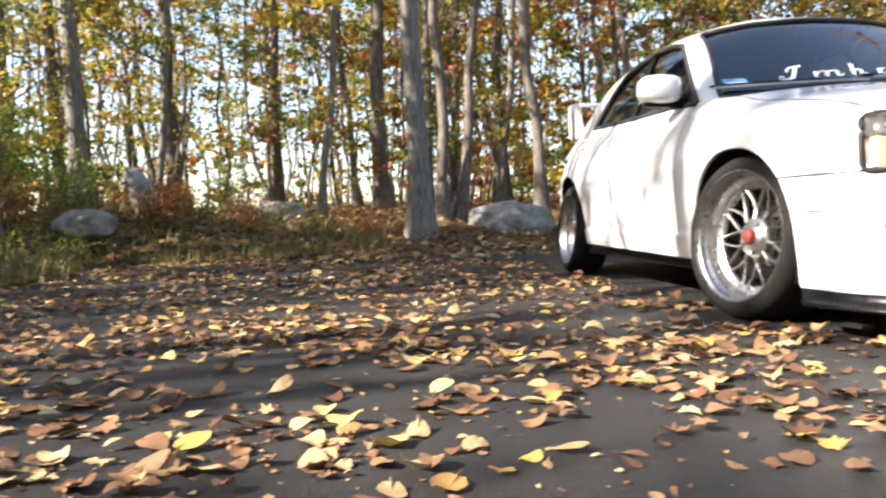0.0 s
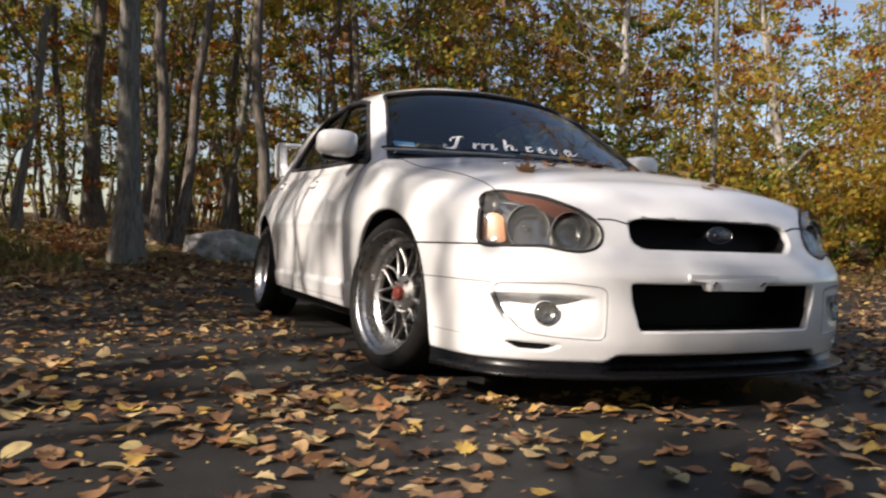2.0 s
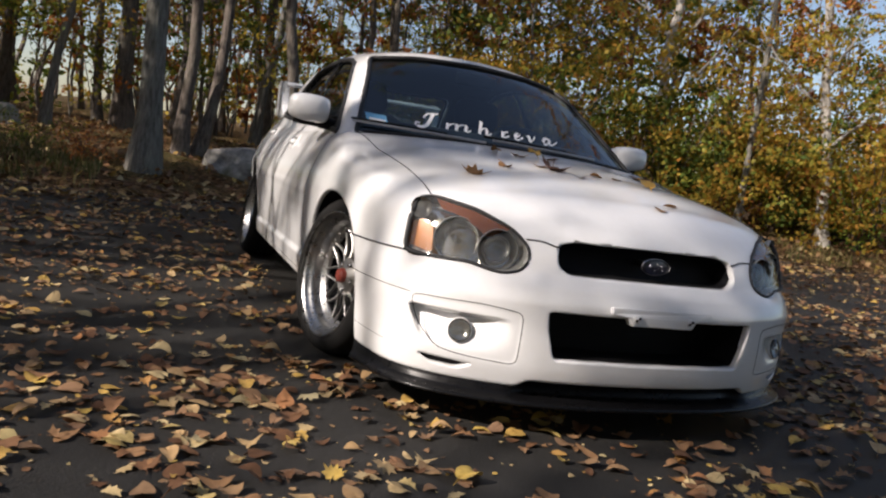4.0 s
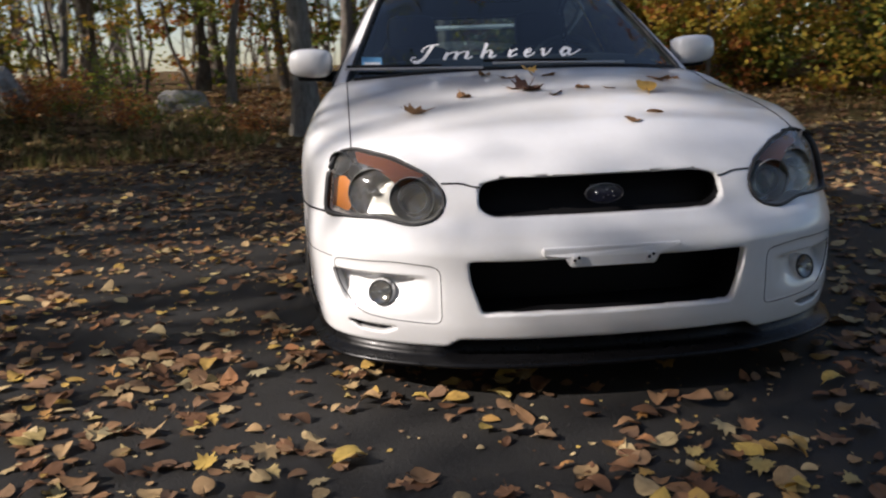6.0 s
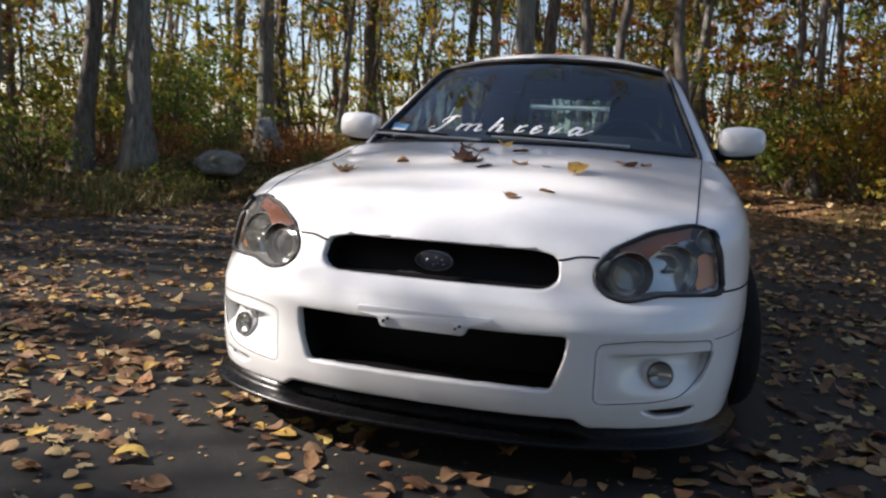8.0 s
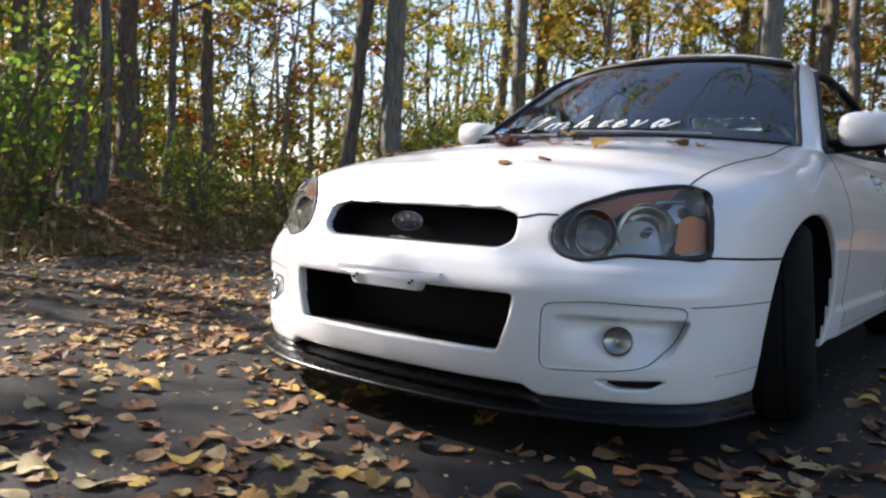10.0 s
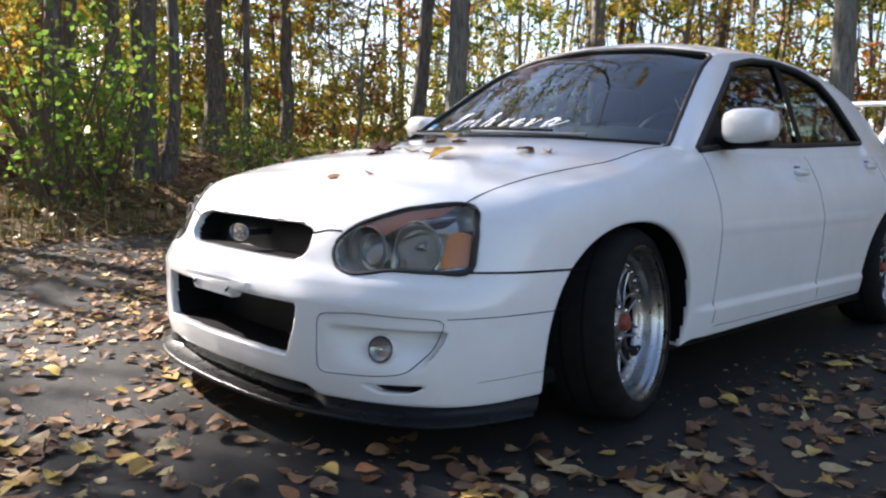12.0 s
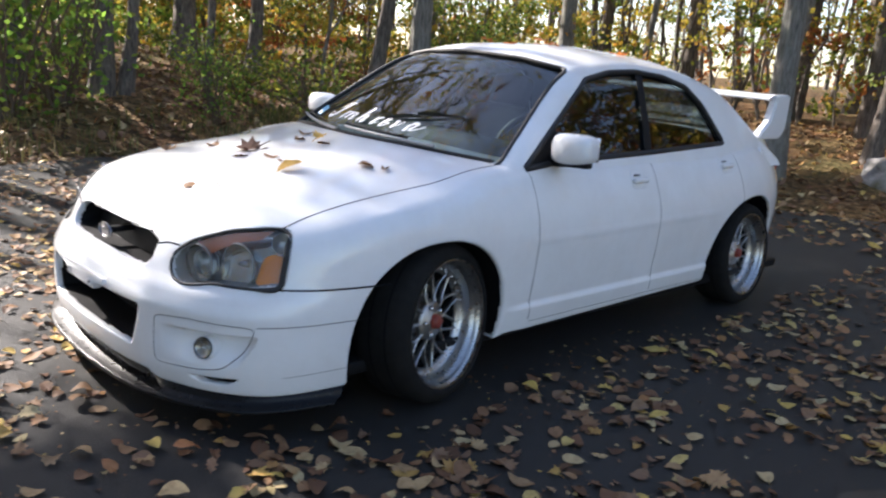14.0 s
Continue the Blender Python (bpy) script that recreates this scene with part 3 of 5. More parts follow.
car_ys = np.concatenate([np.arange(-1.02, -.35, .0075), np.arange(-.35, .35, .011), np.arange(.35, 3.62, .014)])
bv, bq, bn = skin(body_cut, np.arange(-.93, .9301, .0093), car_ys, np.concatenate([np.arange(.09, .18, .0095), np.arange(.18, .40, .0066), np.arange(.40, 1.03, .0105)]))
flank = lambda x: abs(x) > .55
body_parts = split_skin(bv, bq, bn, PAINT, [
    *[("wheel_liner" + t, lambda x, y, z, sx=sx, lo=lo: in_well(x, y, z) & (x * sx > 0) & ((y < 1) == lo), "black wheel arch liner") for t, sx, lo in (("_a_right", 1, True), ("_b_right", -1, True), ("_c_right", 1, False), ("_d_right", -1, False))],
    ("intake_duct", lambda x, y, z: (y < -.4) & (body_form(x, y, z) < -.022) & (abs(x) < .40), "black duct behind the grille"),
    *[("lamp_pocket" + t, lambda x, y, z, sx=sx: (y < -.4) & (body_form(x, y, z) < -.012) & (x * sx > .40) & (x * sx < .77) & (z > .46) & (z < .69), "dark pocket behind the headlamp") for t, sx in (("", 1), ("_right", -1))],
    ("", lambda x, y, z: (body_form(x, y, z) < -.02) & (y > .52) & (y < 2.76) & (abs(x) < .65) & (z < .412), ""),
    ("cabin_floor", lambda x, y, z: (body_form(x, y, z) < -.02) & (y > .45) & (y < 2.82) & (abs(x) < .70), "dark cabin trim"),
    ("front_bumper", is_bumper, "white bumper with two dark intakes"),
    ("bonnet", is_bonnet, "white bonnet dappled by tree shade"),
    ("front_wing", lambda x, y, z: (y < .485) & (x > 0) & (abs(x) > .5), ""),
    ("front_wing_right", lambda x, y, z: (y < .485) & (x < 0) & (abs(x) > .5), ""),
    ("front_door", lambda x, y, z: (y >= .485) & (y < 1.405) & (x > 0) & (z > .235) & flank(x), ""),
    ("front_door_right", lambda x, y, z: (y >= .485) & (y < 1.405) & (x < 0) & (z > .235) & flank(x), ""),
    ("rear_door", lambda x, y, z: (y >= 1.405) & (y < door_rear(z)) & (x > 0) & (z > .235) & flank(x), ""),
    ("rear_door_right", lambda x, y, z: (y >= 1.405) & (y < door_rear(z)) & (x < 0) & (z > .235) & flank(x), ""),
    ("rear_bumper", lambda x, y, z: (y > 2.85) & (z < .52), ""),
    ("boot_lid", lambda x, y, z: (y > 2.80) & (abs(x) < .56) & (z > .6), ""),
    ("body_shell", lambda x, y, z: x > -9, "")])
for k, ob in body_parts.items():
    if k.endswith("_right"):
        ob.name = k.split("_right")[0].rstrip("abcd_") if k.startswith("wheel") else k[:-6]
cv, cq, cn = skin(cabin_cut, np.arange(-.84, .8401, .0115), np.arange(.1, 3.05, .0125), np.arange(.78, 1.42, .0105))
split_skin(cv, cq, cn, PAINT, [
    ("headlining", lambda x, y, z: cabin_form(x, y, z) < -.022, "grey cloth roof lining"),
    ("roof", lambda x, y, z: (z > 1.255) & (abs(x) < .50 + .3 * (1.34 - z)), "white roof panel"),
    ("pillar_frame", lambda x, y, z: x > -9, "white windscreen pillars and window surrounds")])


# glass and seals
def cab_front(u, w, level=0.0):
    return on_front(cabin_form, u, w, level, .1, 1.3)


part("windscreen", patch("windscreen", dense(SCREEN, .03), lambda u, w: cab_front(u, w, -.010), GLASS, 10), car, "dark glass windscreen reflecting the trees")
part("screen_seal", tube("screen_seal", cab_front(*dense(SCREEN, .02).T, -.004), .011, RUBBER_SEAL, 6, True), car)
part("rear_window", patch("rear_window", dense(BACK_GLASS, .03), lambda u, w: on_rear(cabin_form, u, w, -.010), GLASS, 8), car)
part("rear_seal", tube("rear_seal", on_rear(cabin_form, *dense(BACK_GLASS, .02).T, -.004), .010, RUBBER_SEAL, 6, True), car)
PILLAR = [(1.385, .86), (1.445, .86), (1.535, 1.285), (1.475, 1.285)]
FRONT_PANE = [(.70, .875), (.72, 1.0), (1.03, 1.205), (1.25, 1.25), (1.49, 1.266), (1.405, .90)]
REAR_PANE = [(1.425, .90), (1.515, 1.266), (1.72, 1.256), (1.92, 1.216), (2.05, 1.13), (2.19, .945)]
SAIL = [(.475, .850), (.735, 1.018), (.735, .876)]
for s in (1, -1):
    def flank_at(u, w, level=0.0, s=s):
        return on_side(cabin_form, u, w, s, level)
    part("side_window", patch("side_window", dense(FRONT_PANE, .03), lambda u, w: flank_at(u, w, -.014), SIDE_TINT), car)
    part("side_window", patch("side_window", dense(REAR_PANE, .03), lambda u, w: flank_at(u, w, -.014), SIDE_TINT), car)
    part("middle_pillar", patch("middle_pillar", dense(PILLAR, .03), lambda u, w: flank_at(u, w, -.003), BLACK, 4), car, "black pillar between the doors")
    part("mirror_sail", patch("mirror_sail", dense(SAIL, .02), lambda u, w: flank_at(u, w, -.002), BLACK, 4), car, "black plastic corner behind the mirror")
    part("window_seal", tube("window_seal", flank_at(*dense(SIDE_GLASS, .02).T, -.003), .014, RUBBER_SEAL, 6, True), car)


# shut lines, and dark lines painted for the shade in bumper creases
def gap_crease_line(name, pts, r=.0027):
    part(name, tube(name, pts, r, GAP, 5), car, "dark line for panel gaps and painted crease shade")


zz = np.linspace(.25, .855, 40)
for s in (1, -1):
    for y0 in (.485, 1.405):
        gap_crease_line("shut_or_crease_line", on_side(body_form, np.full(40, y0), zz, s, -.0006), .0016)
    zr = np.linspace(.30, .93, 36)
    gap_crease_line("shut_or_crease_line", on_side(body_form, door_rear(zr), zr, s, -.0006), .0016)
    yl = np.linspace(.50, 1.95, 40)
    gap_crease_line("shut_or_crease_line", on_side(body_form, yl, np.full(40, .238), s, -.0006), .0014)
    xe = np.linspace(.742, .845, 24)
    wing_low = on_front(body_form, xe, np.full(24, .497), -.0004, -1.1, .2)
    gap_crease_line("shut_or_crease_line", wing_low * [s, 1, 1], .0034)
    # bonnet edge over the wing, down to the lamp
    yb = np.linspace(-.60, .36, 60)
    xb = bonnet_edge(yb)
    zl = np.linspace(.6, .95, 1400)
    zt = np.max(np.where(body_form(xb[:, None], yb[:, None], zl[None]) < 0, zl[None], .6), axis=1)
    gap_crease_line("shut_or_crease_line", np.stack([xb * s, yb, zt], -1), .0021)
    # dark line painted for the crease's shade, from fog panel to arch
    ys_ = np.linspace(.735, .84, 20)
    gap_crease_line("shut_or_crease_line", on_front(body_form, ys_, np.linspace(.381, .388, 20), -.0006, -1.1, .2) * [s, 1, 1], .0016)
    # lower bumper crease: its shade drawn as a thin dark line
    xc = np.linspace(.775, .832, 10)
    gap_crease_line("crease_shade", on_front(body_form, xc, np.linspace(.214, .221, 10), -.0003, -1.1, .2) * [s, 1, 1], .0009)
    xg = np.linspace(.326, .427, 12)
    gap_crease_line("shut_or_crease_line", on_front(body_form, xg, .583 - .011 * smoothstep(xg, .385, .33), -.0004) * [s, 1, 1], .003)

# grille, intake, badge, plate bracket
part("grille", patch("grille", dense(GRILLE, .03), lambda u, w: on_front(body_form, u, w, 0) + [0, .10, 0], BLACK, 5), car, "black mesh grille")
part("lower_grille", patch("lower_grille", dense(INTAKE, .03), lambda u, w: on_front(body_form, u, w, 0) + [0, .17, 0], BLACK, 5), car, "black lower intake")
by = float(on_front(body_form, np.zeros(1), np.array([.546]))[0, 1])
ang = np.linspace(0, 2 * np.pi, 40, endpoint=False)
ring = np.stack([.051 * np.cos(ang), np.full(40, by - .004), .546 + .026 * np.sin(ang)], -1)
part("badge_ring", lathe("badge_ring", [(1.0, -.004), (1.05, .0), (1.0, .004), (.95, .0), (1.0, -.004)], BADGE_METAL, 48), car, "dull chrome oval badge ring", at=Matrix.Translation((0, by - .004, .546)) @ Matrix.Rotation(radians(90), 4, "Z") @ Matrix.Diagonal((1, .051, .026, 1)))
part("badge_field", mesh_from("badge_field", np.concatenate([ring + [0, .001, 0], ring * [.2, 1, .2] + [0, -.003, .546 * .8]]), [(i, (i + 1) % 40, 40 + (i + 1) % 40, 40 + i) for i in range(40)] + [tuple(range(40, 80))], BADGE_BLUE), car)
for bx, bz, r in ((-.020, .548, .007), (.006, .556, .0042), (.022, .550, .0042), (.010, .541, .0042), (.026, .538, .0042), (-.002, .536, .0042)):
    part("badge_mark", lathe("badge_mark", [(0.0001, -.002), (r * .7, 0), (r * .7, .004)], BADGE_METAL, 10), car, at=Matrix.Translation((bx, by - .006, bz)) @ Matrix.Rotation(radians(90), 4, "Z"))
part("badge_post", box("badge_post", (.02, .11, .02), (0, by + .055, .546), BLACK, .003), car)
py0 = float(on_front(body_form, np.zeros(1), np.array([.40]))[0, 1])
bm = bmesh.new()
outline = [(-.183, .421), (.183, .421), (.183, .401), (.125, .394), (.112, .370), (-.112, .370), (-.125, .394), (-.183, .401)]
face = bm.faces.new([bm.verts.new((x, py0 - .012 + .25 * x * x, z)) for x, z in outline])
ext = bmesh.ops.extrude_face_region(bm, geom=[face])
bmesh.ops.translate(bm, verts=[g for g in ext["geom"] if isinstance(g, bmesh.types.BMVert)], vec=(0, .03, 0))
bmesh.ops.recalc_face_normals(bm, faces=bm.faces)
bmesh.ops.bevel(bm, geom=bm.edges, offset=.003, segments=2, affect="EDGES")
bracket = part("plate_bracket", from_bm("plate_bracket", bm, PAINT, False), car, "empty white plate bracket with two screws")
for s in (1, -1):
    part("screw_plate", box("screw_plate", (.026, .004, .024), (s * .098, py0 - .0125, .392), DECAL, .003), bracket)
    for dx, dz in ((-.005, -.003), (.006, .004)):
        part("screw", lathe("screw", [(.0001, -.004), (.004, -.003), (.0045, 0)], BLACK, 10), bracket, at=Matrix.Translation((s * .098 + dx, py0 - .0145, .392 + dz)) @ Matrix.Rotation(radians(90), 4, "Z"))

# front lip: a thin black tray under the bumper
lx = np.concatenate([np.linspace(-.838, -.66, 20), np.linspace(-.64, .64, 60), np.linspace(.66, .838, 20)])
edge = np.stack([lx * (1 - .03 * smoothstep(np.abs(lx), .70, .84)), nose(.16) + sweep(np.abs(lx)), 0 * lx], -1)
prof = [(.10, .150), (.010, .149), (.008, .130), (.0, .119), (-.026, .113), (-.036, .108), (-.034, .101), (-.02, .098), (.12, .100)]
back = smoothstep(np.abs(lx), .46, .38)
lv = np.concatenate([edge + np.stack([-np.sign(lx) * dy * .5 * smoothstep(np.abs(lx), .5, .8), dy + .035 * back * (z > .115), z + 0 * lx + .022 * back * (z > .14)], -1) for dy, z in prof])
m_ = len(lx)
lq = [(r * m_ + i, r * m_ + i + 1, (r + 1) * m_ + i + 1, (r + 1) * m_ + i) for r in range(len(prof) - 1) for i in range(m_ - 1)]
part("front_lip", mesh_from("front_lip", lv, lq, LIP), car, "scuffed black front lip")
part("underbody", box("underbody", (1.50, 3.6, .05), (0, 1.35, .17), BLACK, .01), car)


# lamps
def build_lamp(s):
    unit = part("headlamp", patch("headlamp", dense(LAMP, .02), lambda u, w: on_front(body_form, u, w, -.001, -1.1, .2) * [s, 1, 1], LENS, 8), car, "clear headlamp with amber corner and dark bowls")
    part("lamp_seal", tube("lamp_seal", on_front(body_form, *dense(LAMP, .01).T, .0003 + .004 * smoothstep(dense(LAMP, .01)[:, 0], .68, .73)[:, None], -1.1, .2) * [s, 1, 1], .0048 + .0045 * smoothstep(dense(LAMP, .01)[:, 0], .69, .735), RUBBER_SEAL, 8, True), unit)
    part("lamp_back", patch("lamp_back", dense(LAMP, .03), lambda u, w: on_front(body_form, u, w, -.001, -1.1, .2) * [s, 1, 1] + [-.02 * s, .055, 0], LAMP_BACK, 5), unit)

    def at_lens(x, z, back):
        p = on_front(body_form, np.array([x]), np.array([z]), -.001, -1.1, .2)[0]
        return Vector((p[0] * s, p[1] + back, p[2]))
    for x, z, r, back, inner in ((.497, .541, .060, .056, True), (.602, .552, .068, .078, False)):
        m = Matrix.Translation(at_lens(x, z, back)) @ Matrix.Rotation(radians(90 + 14 * s), 4, "Z")
        bowl = [(r, -.040), (r * .97, -.030), (r * .86, -.008), (r * .6, .012), (r * .2, .022), (.0002, .024)]
        part("lamp_bowl", lathe("lamp_bowl", bowl, HOUSING if inner else FACET, 32 if inner else 16, inner), unit, at=m)
        part("lamp_ring", lathe("lamp_ring", [(r * 1.04, -.038), (r * 1.03, -.042), (r * 1.01, -.042), (r * .99, -.036)], POCKET, 40), unit, at=m)
        if inner:
            part("lamp_shroud", lathe("lamp_shroud", [(.040, -.026), (.043, -.022), (.043, .006)], REFLECTOR, 32), unit, at=m)
            part("projector_lens", lathe("projector_lens", [(.0002, -.040), (.016, -.037), (.029, -.027), (.037, -.012), (.039, .004)], BULB_GLASS, 28), unit, at=m)
        else:
            part("lamp_bulb", lathe("lamp_bulb", [(.0002, -.022), (.010, -.019), (.013, -.010), (.013, .02)], CHROME, 16), unit, at=m)
            part("bulb_cap", box("bulb_cap", (.012, .030, .010), (-.024, 0, 0), HOUSING, .003), unit, at=m)
    strip = rounded([(.742, .503), (.731, .585), (.700, .600), (.680, .585), (.684, .503)], .012)
    part("amber_lens", patch("amber_lens", dense(strip, .02), lambda u, w: on_front(body_form, u, w, -.001, -1.1, .2) * [s, 1, 1] + [-.008 * s, .020, 0], AMBER, 4), unit, "amber side reflector")
    brow = rounded([(.656, .664), (.56, .643), (.466, .604), (.486, .596), (.536, .572), (.562, .596), (.600, .622), (.650, .636)], .006)
    part("amber_lens", patch("amber_lens", dense(brow, .02), lambda u, w: on_front(body_form, u, w, -.001, -1.1, .2) * [s, 1, 1] + [0, .007, 0], AMBER_DIM, 4), unit, "amber indicator over the bowls")
    c = at_lens(.690, .632, .04)
    part("indicator_bowl", lathe("indicator_bowl", [(.034, -.026), (.030, -.010), (.016, .006), (.0002, .010)], REFLECTOR, 24), unit, at=Matrix.Translation(c) @ Matrix.Rotation(radians(90 + 30 * s), 4, "Z"))
    # fog lamp in its pocket
    p = on_front(body_form, np.array([.605]), np.array([.288]))[0]
    m = Matrix.Translation((p[0] * s, p[1] + .013, p[2] + .007)) @ Matrix.Rotation(radians(90 + 22 * s), 4, "Z") @ Matrix.Rotation(radians(12), 4, "Y")
    fog = part("fog_lamp", lathe("fog_lamp", [(.0002, -.009), (.018, -.0075), (.029, -.003), (.0325, .001)], LENS, 28), car, "round clear fog lamp", at=m)
    part("fog_ring", lathe("fog_ring", [(.0315, .0), (.0325, -.003), (.0345, -.003), (.0350, .002)], RUBBER_SEAL, 28), fog)
    part("fog_bucket", lathe("fog_bucket", [(.0345, .001), (.0365, .002), (.0385, .010), (.040, .05)], PAINT, 28), fog, "white painted lamp surround")
    part("fog_bowl", lathe("fog_bowl", [(.0315, .0), (.025, .0055), (.012, .0105), (.0002, .0115)], HOUSING, 24), fog)
    part("fog_bulb", lathe("fog_bulb", [(.0002, -.0035), (.005, -.002), (.006, .0095)], CHROME, 12), fog)
    part("vent_slot", patch("vent_slot", dense(VENT, .01), lambda u, w: on_front(body_form, u, w, 0, -1.1, .2) * [s, 1, 1] + [0, .03, 0], BLACK, 3), car)
    part("panel_line", tube("panel_line", on_front(body_form, *dense(FOG_PANEL, .015).T, -.0012, -1.1, .2) * [s, 1, 1], .0015, GAP, 5, True), car)


for s in (1, -1):
    build_lamp(s)


# door mirrors, handles
def build_mirror(s):
    bm = bmesh.new()
    bmesh.ops.create_cube(bm, size=1)
    bmesh.ops.subdivide_edges(bm, edges=bm.edges, cuts=7, use_grid_fill=True)
    for v in bm.verts:
        x, y, z = v.co * 2
        k = (abs(x) ** 4 + abs(y) ** 4 + abs(z) ** 4) ** .25
        x, y, z = x / k * max(abs(x), abs(y), abs(z)), y / k * max(abs(x), abs(y), abs(z)), z / k * max(abs(x), abs(y), abs(z))
        shrink = 1 - .22 * (x * s > 0) * abs(x) * .5
        bulge = -.5 * (1 - .55 * x * x) * (1 - .35 * z * z)
        v.co = (x * .092, (y * .5 + (bulge if y < 0 else .0)) * .085, z * .061 * shrink)
    cap = part("door_mirror", from_bm("door_mirror", bm, PAINT), car, "white door mirror", at=pose(s * .853, .655, .942, 0, -3 * s, 6 * s))
    part("mirror_base", box("mirror_base", (.16, .05, .028), (-s * .02, .015, -.062), BLACK, .010), cap)
    part("mirror_arm", box("mirror_arm", (.10, .06, .05), (-s * .10, .02, -.055), BLACK, .014), cap)
    part("mirror_glass", box("mirror_glass", (.155, .004, .098), (0, .046, 0), CHROME, .001), cap)


def build_handle(y, z, s):
    x = float(on_side(body_form, np.array([y]), np.array([z]), s)[0, 0])
    rim = rounded([(y - .062, z - .038), (y + .055, z - .038), (y + .058, z + .036), (y - .055, z + .040)], .025)
    part("handle_cup", tube("handle_cup", on_side(body_form, *dense(rim, .012).T, s, -.001), .0035, PAINT, 6, True), car)
    part("cup_hollow", patch("cup_hollow", dense(rim, .012), lambda u, w: on_side(body_form, u, w, s, .0012), PAINT, 3), car)
    part("door_handle", box("door_handle", (.026, .118, .026), (0, 0, 0), PAINT, .010, 3), car, at=pose(x + s * .014, y, z - .002, 0, -s * 22, 0))
    part("lock_recess", box("lock_recess", (.010, .05, .009), (0, 0, 0), LINING, .004), car, at=pose(x - s * .006, y - .008, z + .019, 0, -s * 30, 0))


for s in (1, -1):
    build_mirror(s)
    build_handle(1.25, .788, s)
    build_handle(2.15, .832, s)


# rear wing
def build_wing():
    n = 24
    xs = np.linspace(-.60, .60, n)
    prof = [(-.13, .0), (-.09, .022), (.0, .034), (.09, .036), (.13, .032), (.13, .018), (.04, .008), (-.08, -.006)]
    v = np.concatenate([np.stack([xs, np.full(n, 3.06 + a), np.full(n, 1.195 + b)], -1) for a, b in prof])
    q = [(((r + 1) % 8) * n + i, ((r + 1) % 8) * n + i + 1, r * n + i + 1, r * n + i) for r in range(8) for i in range(n - 1)]
    wing = part("rear_wing", mesh_from("rear_wing", v, q, PAINT), car, "tall white rear wing")
    for s in (1, -1):
        bm = bmesh.new()
        outl = [(2.86, .955), (3.16, .955), (3.22, 1.02), (3.21, 1.225), (3.18, 1.236), (3.02, 1.228), (3.01, 1.16), (2.97, 1.06), (2.88, 1.00)]
        f = bm.faces.new([bm.verts.new((s * .565, y, z)) for y, z in outl])
        e = bmesh.ops.extrude_face_region(bm, geom=[f])
        bmesh.ops.translate(bm, verts=[g for g in e["geom"] if isinstance(g, bmesh.types.BMVert)], vec=(s * .055, 0, 0))
        bmesh.ops.recalc_face_normals(bm, faces=bm.faces)
        bmesh.ops.bevel(bm, geom=bm.edges, offset=.012, segments=2, affect="EDGES")
        part("wing_stand", from_bm("wing_stand", bm, PAINT, False), wing)


build_wing()


